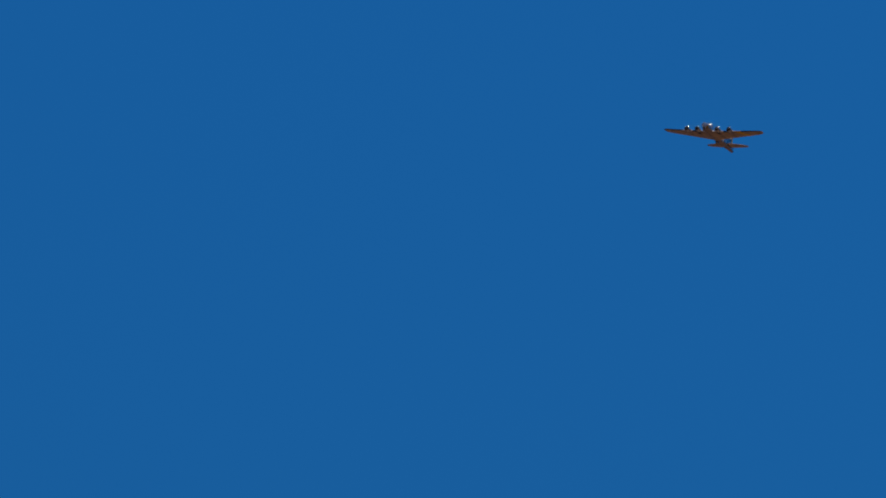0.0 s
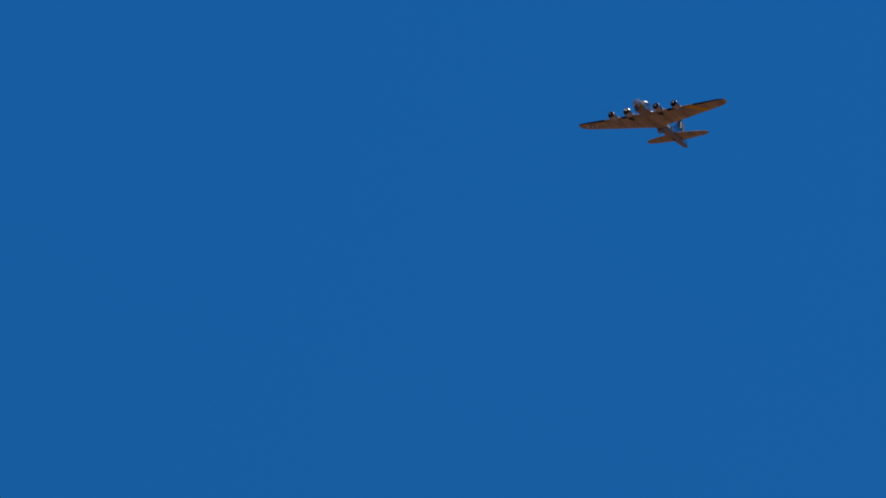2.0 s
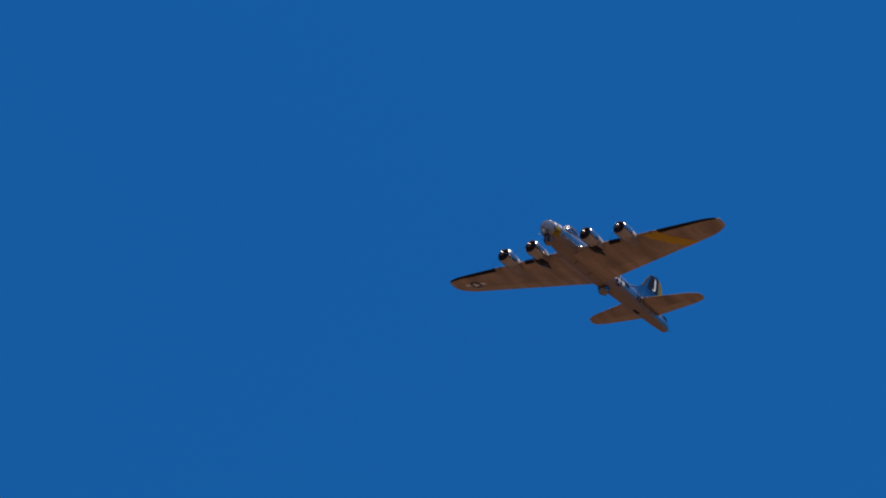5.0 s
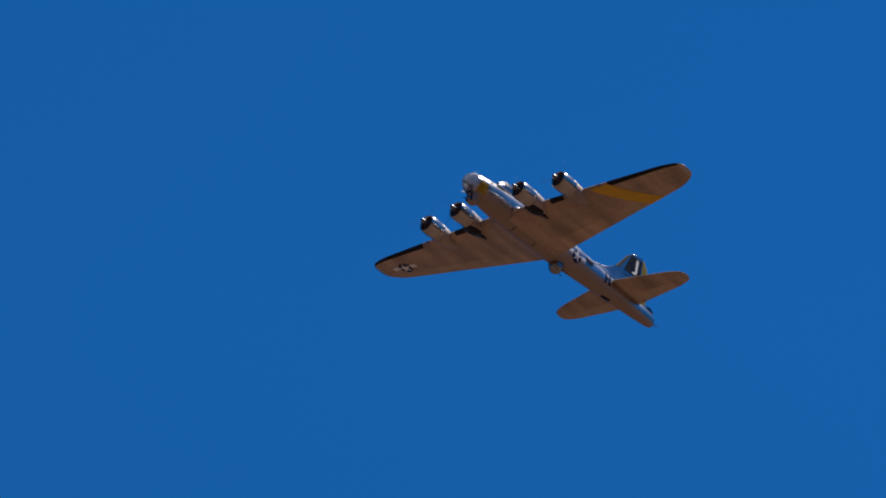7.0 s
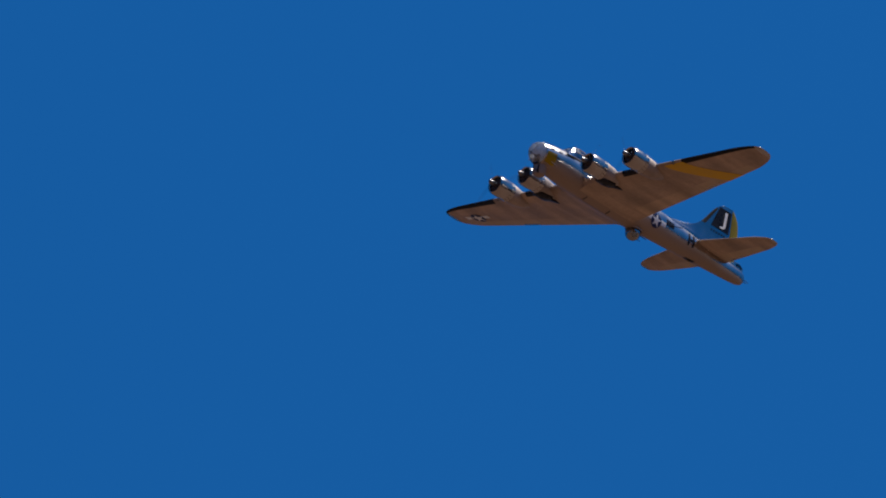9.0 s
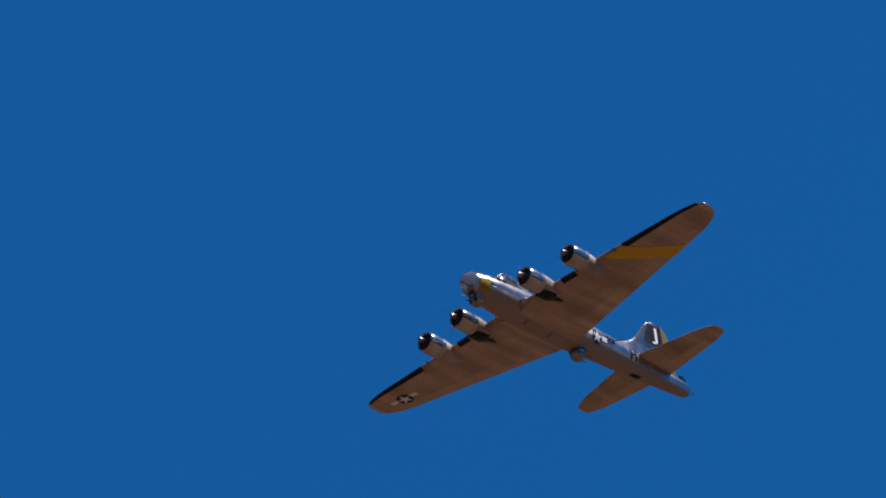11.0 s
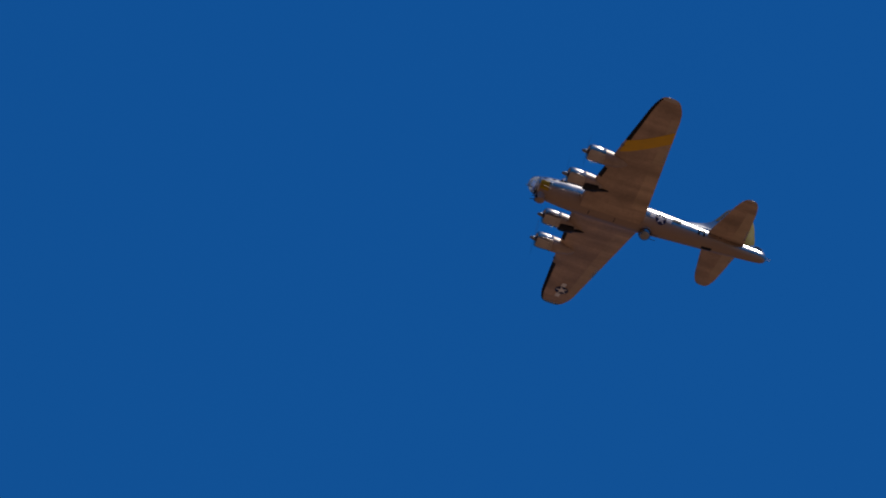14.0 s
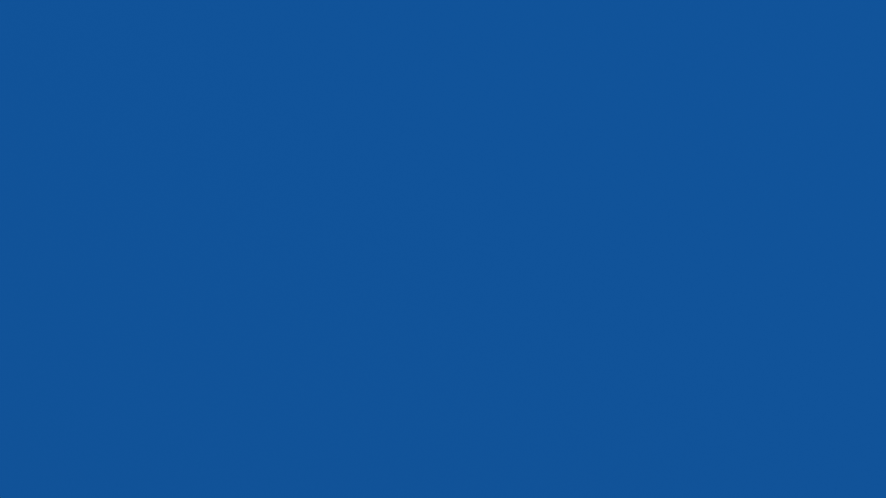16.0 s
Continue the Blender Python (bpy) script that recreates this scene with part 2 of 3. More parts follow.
def clear(name, tint, rough=0.03, through_part=0.6, haze=0.0, haze_tone=(0.75, 0.75, 0.74, 1), ior=1.5):
    """Thin plexiglass: partly see-through, glossy."""
    m = bpy.data.materials.new(name)
    m.use_nodes = True
    n, l = m.node_tree.nodes, m.node_tree.links
    out = n["Material Output"]
    n.remove(n["Principled BSDF"])
    gl, tr, mix = n.new("ShaderNodeBsdfGlossy"), n.new("ShaderNodeBsdfTransparent"), n.new("ShaderNodeMixShader")
    fres = n.new("ShaderNodeFresnel")
    fres.inputs[0].default_value = ior
    gl.inputs["Roughness"].default_value = rough
    tr.inputs[0].default_value = tint
    lift = n.new("ShaderNodeMath")
    lift.operation = "ADD"
    lift.use_clamp = True
    lift.inputs[1].default_value = 1 - through_part
    l.new(fres.outputs[0], lift.inputs[0])
    l.new(lift.outputs[0], mix.inputs[0])
    l.new(tr.outputs[0], mix.inputs[1])
    l.new(gl.outputs[0], mix.inputs[2])
    last = mix.outputs[0]
    if haze:
        df, tl, two, over = n.new("ShaderNodeBsdfDiffuse"), n.new("ShaderNodeBsdfTranslucent"), n.new("ShaderNodeMixShader"), n.new("ShaderNodeMixShader")
        df.inputs[0].default_value = tl.inputs[0].default_value = haze_tone
        two.inputs[0].default_value, over.inputs[0].default_value = 0.75, haze
        l.new(df.outputs[0], two.inputs[1])
        l.new(tl.outputs[0], two.inputs[2])
        l.new(last, over.inputs[1])
        l.new(two.outputs[0], over.inputs[2])
        last = over.outputs[0]
    l.new(last, out.inputs[0])
    return m


ALU = material("bare_aluminium", (0.46, 0.43, 0.41), 0.25, 1.0, 0.14, 0.9, 9.0, 0.006, 0.25, streak=0.14, ground_tone=(0.32, 0.235, 0.18))
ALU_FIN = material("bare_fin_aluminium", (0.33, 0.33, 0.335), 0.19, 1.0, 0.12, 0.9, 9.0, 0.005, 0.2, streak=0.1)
ALU_WING = material("dull_aluminium", (0.48, 0.348, 0.25), 0.6, 0.22, 0.30, 0.5, 4.0, 0.012, 0.2, streak=0.22, stained=0.24)
ALU_FLAP = material("flap_aluminium", (0.55, 0.405, 0.28), 0.6, 0.22, 0.28, 0.7, 5.0, 0.010, 0.2, streak=0.2, stained=0.2)
ALU_NACELLE = material("dull_nacelle_metal", (0.37, 0.29, 0.24), 0.5, 0.3, 0.26, 1.4, 9.0, 0.008, streak=0.2)
ALU_COWL = material("polished_cowl", (0.46, 0.415, 0.38), 0.22, 1.0, 0.14, 2.0, 14.0, 0.006)
FABRIC = material("silver_doped_fabric", (0.51, 0.39, 0.27), 0.65, 0.2, 0.14, 1.5, 18.0, 0.006, streak=0.12)
YELLOW = material("yellow_paint", (0.66, 0.39, 0.02), 0.65, 0.0, 0.12, 1.2, 20.0, 0.004)
# rudder yellow with its grazing-sun shade mixed in as olive
YELLOW_SHADED = material("shaded_rudder_paint", (0.17, 0.135, 0.006), 0.6, 0.0, 0.15, 1.2, 20.0, 0.004)
YELLOW_NOSE = material("deep_yellow_nose_paint", (0.40, 0.245, 0.006), 0.6, 0.0, 0.15, 1.6, 20.0, 0.004)
BLACK = material("black_rubber", (0.012, 0.012, 0.014), 0.6, 0.0, 0.3, 3.0, 30.0, 0.004)
DARK = material("dark_engine_metal", (0.075, 0.05, 0.04), 0.5, 0.4, 0.3, 6.0, 30.0, 0.01)
GUN = material("gunmetal", (0.05, 0.05, 0.055), 0.35, 0.9, 0.2, 8.0, 40.0, 0.002)
HUB = material("worn_hub_metal", (0.24, 0.23, 0.22), 0.34, 0.9, 0.2, 8.0, 40.0, 0.002)
NAVY = material("insignia_blue", (0.018, 0.032, 0.10), 0.5, 0.0, 0.2, 4.0, 30.0, 0.002)
WHITE = material("white_paint", (0.78, 0.78, 0.76), 0.5, 0.0, 0.06, 4.0, 30.0, 0.002)
# black markings; also fills wells, slots and waist windows in place of shade
BLACK_PAINT_SHADE = material("black_paint_and_shade", (0.014, 0.014, 0.018), 0.3, 0.0, 0.25, 3.0, 30.0, 0.002)
GLASS = clear("plexiglass", (0.62, 0.72, 0.82, 1), 0.17, 0.84)
HAZY = clear("hazy_plexiglass", (0.86, 0.90, 0.94, 1), 0.06, 0.86, 0.21, (0.90, 0.91, 0.92, 1))
FAST = clear("spinning_blade_paint", (1, 1, 1, 1), 0.6, 1.0, 0.05, (0.04, 0.025, 0.02, 1), 1.0005)
GLASS_DARK = clear("smoked_plexiglass", (0.10, 0.11, 0.13, 1), 0.2, 0.95)
CABIN = material("cabin_paint", (0.68, 0.67, 0.65), 0.7, 0.0, 0.3, 4.0, 20.0, 0.006)
for paint in (BLACK_PAINT_SHADE, NAVY, BLACK, YELLOW_SHADED, YELLOW_NOSE):
    paint.node_tree.nodes["Principled BSDF"].inputs["Specular IOR Level"].default_value = 0.15
SOIL = material("dry_ground", (0.098, 0.053, 0.030), 0.95, 0.0, 0.35, 0.02, 0.6, 0.1)


# ---- mesh helpers ----
def part(name, bm, mat, parent, label="", smooth=True, turn=None):
    """Link a bmesh as one mesh under a thing or part."""
    bmesh.ops.recalc_face_normals(bm, faces=bm.faces)
    me = bpy.data.meshes.new(name)
    bm.to_mesh(me)
    bm.free()
    if smooth:
        for p in me.polygons:
            p.use_smooth = True
        me.set_sharp_from_angle(angle=radians(38))
    me.materials.append(mat)
    ob = new(name, me)
    ob.parent = parent
    if turn is not None:
        ob.matrix_basis = turn
    if label:
        tagged(ob, label)
    return ob


def loft(bm, rings, closed=True, cap0=True, cap1=True):
    """Skin a row of rings with equal numbers of points."""
    rows = [[bm.verts.new(p) for p in r] for r in rings]
    k = len(rows[0])
    for a, b in zip(rows, rows[1:]):
        for i in range(k if closed else k - 1):
            j = (i + 1) % k
            bm.faces.new((a[i], a[j], b[j], b[i]))
    if cap0:
        bm.faces.new(rows[0][::-1])
    if cap1:
        bm.faces.new(rows[-1])
    return bm


def lathe(bm, prof, at=(0, 0, 0), seg=24, axis="x", caps=(False, False), mate=None):
    """Turn a profile of (along, radius) round an axis; along runs aft for x."""
    rings = []
    for s, r in prof:
        ring = []
        for i in range(seg):
            a = 2 * math.pi * i / seg
            c, d = r * math.cos(a), r * math.sin(a)
            p = {"x": (-s, c, d), "y": (c, s, d), "z": (c, d, s)}[axis]
            p = Vector(p) if mate is None else mate @ Vector(p)
            ring.append(p + Vector(at))
        rings.append(ring)
    return loft(bm, rings, True, *caps)


def box(bm, lo, hi, bevel=0.0, mate=None):
    m = Matrix.LocRotScale(((Vector(lo) + Vector(hi)) / 2), None, Vector(hi) - Vector(lo))
    r = bmesh.ops.create_cube(bm, size=1, matrix=m)
    if bevel:
        es = list({e for v in r["verts"] for e in v.link_edges})
        bmesh.ops.bevel(bm, geom=es, offset=bevel, segments=2, affect="EDGES", profile=0.6)
    if mate is not None:
        bmesh.ops.transform(bm, matrix=mate, verts=bm.verts)
    return bm


def rod(bm, a, b, r0, r1=None, seg=8):
    a, b = Vector(a), Vector(b)
    q = (b - a).to_track_quat("Z", "Y").to_matrix()
    rings = [[p + q @ Vector((r * math.cos(2 * math.pi * i / seg), r * math.sin(2 * math.pi * i / seg), 0)) for i in range(seg)]
             for p, r in ((a, r0), (b, r0 if r1 is None else r1))]
    return loft(bm, rings)


def smooth_table(table, x):
    """Catmull-Rom through rows of (x, values...)."""
    t = np.array(table, float)
    i = int(np.clip(np.searchsorted(t[:, 0], x) - 1, 0, len(t) - 2))
    p = [t[max(i - 1, 0)], t[i], t[i + 1], t[min(i + 2, len(t) - 1)]]
    h = p[2][0] - p[1][0]
    u = (x - p[1][0]) / h
    m1 = (p[2] - p[0]) / max(p[2][0] - p[0][0], 1e-6) * h
    m2 = (p[3] - p[1]) / max(p[3][0] - p[1][0], 1e-6) * h
    v = (2 * u**3 - 3 * u**2 + 1) * p[1] + (u**3 - 2 * u**2 + u) * m1 + (3 * u**2 - 2 * u**3) * p[2] + (u**3 - u**2) * m2
    return v[1:]


# ---- the bomber: x forward from the nose, y to its port side, z up ----
bomber = tagged(new("bomber"), "bare-metal four-engined propeller bomber with yellow bands, flying", "aircraft")

# s aft of the nose: height of axis, half width, half height
BODY = [(0.0, 0.14, 0.10, 0.10), (0.12, 0.14, 0.38, 0.38), (0.40, 0.13, 0.65, 0.67), (0.85, 0.11, 0.82, 0.86), (1.6, 0.09, 0.97, 1.03), (2.6, 0.07, 1.07, 1.16),
        (4.0, 0.06, 1.14, 1.27), (6.0, 0.06, 1.17, 1.32), (9.0, 0.06, 1.17, 1.32), (11.0, 0.05, 1.12, 1.26), (13.0, 0.06, 1.01, 1.14),
        (15.0, 0.04, 0.90, 1.02), (17.0, 0.01, 0.78, 0.90), (18.9, 0.0, 0.65, 0.78), (20.75, 0.0, 0.54, 0.67), (21.7, 0.0, 0.46, 0.58),
        (22.1, 0.0, 0.37, 0.48), (22.32, 0.0, 0.16, 0.24)]


def body_ring(s, grow=0.0, seg=40):
    zc, w, h = smooth_table(BODY, s)
    return [Vector((-s, (w + grow) * math.cos(2 * math.pi * i / seg), zc + (h + grow) * math.sin(2 * math.pi * i / seg))) for i in range(seg)]


def on_body(s, z, out=0.012):
    zc, w, h = smooth_table(BODY, s)
    k = max(-1.0, min(1.0, (z - zc) / h))
    a = math.asin(k)
    return Vector((-s, (w + out) * math.cos(a), zc + (h + out) * math.sin(a)))


def decal(name, polys, place, mat, parent, label="", step=0.12):
    """Flat marking cut into strips and laid on a curved skin; polys in its own plane (u, v)."""
    bm = bmesh.new()
    for poly in polys:
        bm.faces.new([bm.verts.new((u, v, 0)) for u, v in poly])
    for axis in (0, 1):
        vals = [v.co[axis] for v in bm.verts]
        k = math.floor(min(vals) / step) + 1
        while k * step < max(vals):
            co, no = Vector((0, 0, 0)), Vector((0, 0, 0))
            co[axis], no[axis] = k * step, 1
            bmesh.ops.bisect_plane(bm, geom=bm.verts[:] + bm.edges[:] + bm.faces[:], plane_co=co, plane_no=no)
            k += 1
    for v in bm.verts:
        v.co = place(v.co.x, v.co.y)
    return part(name, bm, mat, parent, label)


def disc(r, n=32, r0=None):
    return [(r * math.cos(2 * math.pi * i / n), r * math.sin(2 * math.pi * i / n)) for i in range(n)]


def star(r):
    pts = []
    for i in range(10):
        a = math.pi / 2 + i * math.pi / 5
        q = r if i % 2 == 0 else r * 0.382
        pts.append((q * math.cos(a), q * math.sin(a)))
    return pts


def rect(u0, v0, u1, v1):
    return [(u0, v0), (u1, v0), (u1, v1), (u0, v1)]


def insignia(parent, place, r, lift):
    """Blue disc with a white star and white side bars."""
    decal("insignia_bar", [rect(-r * 1.98, -r * 0.22, -r * 0.9, r * 0.48)], place(lift * 1.6), WHITE, parent, "white insignia bar")
    decal("insignia_bar", [rect(r * 0.9, -r * 0.22, r * 1.98, r * 0.48)], place(lift * 1.6), WHITE, parent, "white insignia bar")
    decal("insignia_disc", [disc(r)], place(lift * 2.2), NAVY, parent, "dark blue insignia disc")
    decal("insignia_star", [[(0, 0)] + [star(r * 0.97)[(i + k) % 10] for k in (9, 0, 1)] for i in range(0, 10, 2)], place(lift * 3), WHITE, parent, "white insignia star")


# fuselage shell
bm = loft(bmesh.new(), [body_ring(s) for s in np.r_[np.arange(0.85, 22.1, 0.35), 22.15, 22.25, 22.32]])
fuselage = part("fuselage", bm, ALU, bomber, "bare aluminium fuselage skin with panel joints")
# yellow nose paint on both cheeks, below the bare roof
for first, last in ((35, 42), (59, 66)):
    bm = loft(bmesh.new(), [(body_ring(s, 0.012) * 2)[first:last] for s in np.linspace(0.93, 1.72, 8)], False, False, False)
    part("nose_panel", bm, YELLOW_NOSE, fuselage, "yellow painted nose panel")
# plexiglass nose
bm = loft(bmesh.new(), [body_ring(s) for s in (0.0, 0.03, 0.08, 0.16, 0.28, 0.35, 0.42, 0.5, 0.56, 0.62, 0.68, 0.74, 0.8, 0.85)], cap1=False)
nose = part("nose_dome", bm, HAZY, bomber, "clear plexiglass nose dome")
bm = loft(bmesh.new(), [body_ring(s, g) for s, g in ((0.835, 0.0), (0.835, 0.015), (0.90, 0.015), (0.90, 0.0))], cap0=False, cap1=False)
part("dome_rim", bm, ALU_COWL, nose)
for a in (0.35, 0.65, 1.35, 1.65):
    i = int(a * 20) % 40
    bm = bmesh.new()
    for s0, s1 in zip((0.16, 0.28, 0.42, 0.6), (0.28, 0.42, 0.6, 0.82)):
        rod(bm, body_ring(s0, 0.005)[i], body_ring(s1, 0.005)[i], 0.018, seg=6)
    part("dome_rib", bm, GUN, nose)
# dark compartment seen through the dome
bm = loft(bmesh.new(), [body_ring(s, -0.03) for s in (0.80, 0.848)])
part("nose_bulkhead", bm, CABIN, nose, "dark inside of the nose compartment")
# bombsight and seat bulk behind the dome
bm = box(bmesh.new(), (-0.95, -0.25, -0.75), (-0.62, 0.25, -0.05), 0.06)
part("bombsight", bm, GUN, nose)
bm = rod(bmesh.new(), (-0.6, 0, -0.15), (0.15, 0.05, -0.2), 0.03)
part("nose_gun", bm, GUN, nose)

# chin turret
bm = lathe(bmesh.new(), [(-0.46, 0.03), (-0.44, 0.28), (-0.32, 0.42), (0.0, 0.48), (0.4, 0.48)], (-1.25, 0, -1.08), 20, "z")
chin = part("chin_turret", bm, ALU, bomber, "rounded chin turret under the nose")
for y in (-0.24, 0.24):
    bm = rod(bmesh.new(), (-1.1, y, -1.18), (-0.42, y, -1.30), 0.045, 0.03)
    part("gun_barrel", bm, GUN, chin)
    bm = box(bmesh.new(), (-1.05, y - 0.06, -1.42), (-0.80, y + 0.06, -0.78), 0.04)
    part("gun_slot", bm, BLACK_PAINT_SHADE, chin)
# cheek windows and guns
for s, z in ((1.32, 0.58), (2.05, 0.62), (2.62, 0.65), (3.2, 0.68)):
    for side in (1, -1):
        decal("cheek_window", [rect(-0.16, -0.07, 0.16, 0.07)], lambda u, v, s=s, z=z, side=side: Vector((1, side, 1)) * on_body(s + u, z + v, 0.022), GLASS_DARK, bomber)
for side in (1, -1):
    bm = rod(bmesh.new(), (-2.0, side * 1.0, 0.05), (-1.1, side * 1.3, -0.05), 0.035, 0.028)
    part("cheek_gun", bm, GUN, bomber)


# cockpit: stepped canopy with framed panes
def hood(s, top, half):
    base = smooth_table(BODY, s)
    z0 = base[0] + base[2] * 0.62
    return [Vector((-s, y, z)) for y, z in ((-half * 1.12, z0), (-half, z0 + (top - z0) * 0.55), (-half * 0.72, top - 0.04), (-half * 0.3, top),
                                            (half * 0.3, top), (half * 0.72, top - 0.04), (half, z0 + (top - z0) * 0.55), (half * 1.12, z0))]


HOOD = [(2.75, 1.02, 0.86), (3.05, 1.38, 0.88), (3.40, 1.70, 0.86), (3.9, 1.82, 0.86), (4.5, 1.80, 0.86), (5.0, 1.66, 0.84), (5.7, 1.40, 0.8)]
rear = [hood(*h) for h in HOOD[4:]]
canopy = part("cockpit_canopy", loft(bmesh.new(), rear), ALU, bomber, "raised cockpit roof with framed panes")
roof = [[p for p in hood(*h)[2:6]] for h in HOOD[2:5]]
part("cockpit_roof", loft(bmesh.new(), [r + [p - Vector((0, 0, 0.05)) for p in r[::-1]] for r in roof]), ALU, canopy)
for n, h in enumerate(HOOD[:5]):
    r = hood(*h)
    bm = bmesh.new()
    for p, q in zip(r, r[1:]):
        rod(bm, p, q, 0.035, seg=6)
    part("canopy_frame", bm, ALU_COWL, canopy)
    if n:
        last = hood(*HOOD[n - 1])
        for i in (0, 1, 2, 3, 4, 5, 6, 7):
            part("canopy_rail", rod(bmesh.new(), last[i], r[i], 0.03, seg=6), ALU_COWL, canopy)
        for i in range(7):
            if n > 2 and 2 <= i <= 4:
                continue
            q = [last[i], last[i + 1], r[i + 1], r[i]]
            mid = sum(q, Vector()) / 4
            no = (q[1] - q[0]).cross(q[3] - q[0]).normalized() * 0.006
            part("canopy_pane", loft(bmesh.new(), [[p - no for p in q], [p + no for p in q]]), GLASS, canopy, smooth=False)

# dorsal turret
bm = lathe(bmesh.new(), [(0.0, 0.60), (0.16, 0.60)], (-5.55, 0, 1.28), 24, "z")
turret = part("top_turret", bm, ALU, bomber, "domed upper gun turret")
bm = lathe(bmesh.new(), [(0.16, 0.57), (0.34, 0.54), (0.52, 0.44), (0.64, 0.28), (0.69, 0.05)], (-5.55, 0, 1.28), 24, "z", (False, True))
part("turret_dome", bm, GLASS, turret)
for i in range(6):
    a = i * math.pi / 3 + 0.3
    bm = rod(bmesh.new(), (-5.55 + 0.58 * math.cos(a), 0.58 * math.sin(a), 1.44), (-5.55 + 0.3 * math.cos(a), 0.3 * math.sin(a), 1.92), 0.022, seg=6)
    part("turret_rib", bm, GUN, turret)
for y in (-0.22, 0.22):
    bm = rod(bmesh.new(), (-5.6, y, 1.66), (-6.75, y, 1.78), 0.04, 0.028)
    part("gun_barrel", bm, GUN, turret)
# astrodome and radio room hatch
bm = lathe(bmesh.new(), [(0.0, 0.26), (0.12, 0.22), (0.2, 0.12), (0.22, 0.02)], (-1.95, 0, 1.02), 16, "z", (False, True))
part("astrodome", bm, GLASS, bomber, "small clear roof dome")
bm = box(bmesh.new(), (-10.6, -0.4, 1.26), (-9.0, 0.4, 1.44), 0.06)
part("roof_hatch", bm, GLASS_DARK, bomber, "dark glazed roof hatch")

# ball turret
bm = bmesh.new()
bmesh.ops.create_uvsphere(bm, u_segments=28, v_segments=18, radius=0.57, matrix=Matrix.Translation((-11.1, 0, -1.42)))
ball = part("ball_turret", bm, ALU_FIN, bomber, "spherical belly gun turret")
bm = lathe(bmesh.new(), [(0, 0.62), (0.12, 0.64), (0.14, 0.5)], (-11.1, 0, -1.22), 24, "z")
part("turret_collar", bm, ALU_NACELLE, ball)
way = Vector((0.30, 0.62, -0.35)).normalized()
q = way.to_track_quat("Z", "Y").to_matrix()
bm = lathe(bmesh.new(), [(0.50, 0.27), (0.55, 0.21), (0.585, 0.11), (0.592, 0.01)], (-11.1, 0, -1.42), 18, "z", (False, True), q)
part("turret_window", bm, GLASS, ball, "round turret window")
bm = lathe(bmesh.new(), [(0.46, 0.31), (0.52, 0.30), (0.545, 0.25)], (-11.1, 0, -1.42), 18, "z", (False, False), q)
part("window_rim", bm, ALU_COWL, ball)
for y in (-0.34, 0.34):
    bm = rod(bmesh.new(), (-11.4, y, -1.5), (-12.2, y, -1.5), 0.035, 0.025)
    part("gun_barrel", bm, GUN, ball)

# waist windows, their shaded inside a black patch, with guns
for s, side in ((13.6, 1), (13.1, -1)):
    w = decal("waist_window", [rect(-0.42, -0.16, 0.42, 0.30)], lambda u, v, s=s, side=side: Vector((1, side, 1)) * on_body(s + u, 0.22 + v, 0.015), BLACK_PAINT_SHADE, bomber, "waist window shown as a black patch")
    bm = rod(bmesh.new(), (-s, side * 0.8, 0.25), (-s - 0.5, side * 1.75, 0.1), 0.035, 0.028)
    part("waist_gun", bm, GUN, w)
# crew door, bomb doors and short dark belly dashes
for y0, y1 in ((-0.62, -0.02), (0.02, 0.62)):
    rings = []
    for s in np.linspace(5.6, 8.4, 8):
        zc, w, h = smooth_table(BODY, s)
        rings.append([Vector((-s, y, zc - (h + d) * math.sqrt(1 - (y / w) ** 2))) for y, d in ((y0, -0.02), (y0, 0.018), ((y0 + y1) / 2, 0.018), (y1, 0.018), (y1, -0.02))])
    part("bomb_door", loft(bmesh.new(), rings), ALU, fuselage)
for s in (5.7, 8.1):
    rings = []
    for ds in (-0.035, 0.035):
        zc, w, h = smooth_table(BODY, s + ds)
        rings.append([Vector((-s - ds, y, zc - (h + d) * math.sqrt(1 - (y / w) ** 2))) for y, d in ((0.1, -0.02), (0.1, 0.04), (0.3, 0.04), (0.5, 0.04), (0.5, -0.02))])
    part("belly_dash", loft(bmesh.new(), rings), GUN, fuselage, "short dark dash across the belly")

# tail wheel on a black patch standing for its shaded well
bm = bmesh.new()
rings = []
for s in np.linspace(16.35, 17.3, 6):
    zc, w, h = smooth_table(BODY, s)
    hw = 0.17 + 0.03 * (s - 16.35)
    rings.append([Vector((-s, y, zc - (h + d) * math.sqrt(1 - (y / w) ** 2))) for y, d in ((-hw, -0.03), (-hw, 0.015), (0, 0.015), (hw, 0.015), (hw, -0.03))])
part("tail_wheel_well", loft(bm, rings), BLACK_PAINT_SHADE, bomber, "dark tail wheel well")
bm = lathe(bmesh.new(), [(-0.1, 0.1), (-0.1, 0.24), (-0.05, 0.30), (0.05, 0.30), (0.1, 0.24), (0.1, 0.1)], (-16.85, 0, -0.68), 18, "y", (True, True))
part("tail_wheel", bm, BLACK, bomber)

# tail gunner's cabin and guns
bm = loft(bmesh.new(), [[Vector((-s, y, z)) for y, z in ((-w, 0.3), (-w * 0.9, t), (-w * 0.4, t + 0.1), (w * 0.4, t + 0.1), (w * 0.9, t), (w, 0.3))]
                        for s, w, t in ((20.6, 0.36, 0.62), (21.0, 0.36, 0.84), (21.5, 0.33, 0.88), (21.95, 0.26, 0.70))])
cabin = part("tail_gunner_canopy", bm, ALU, bomber, "glazed tail gunner position")
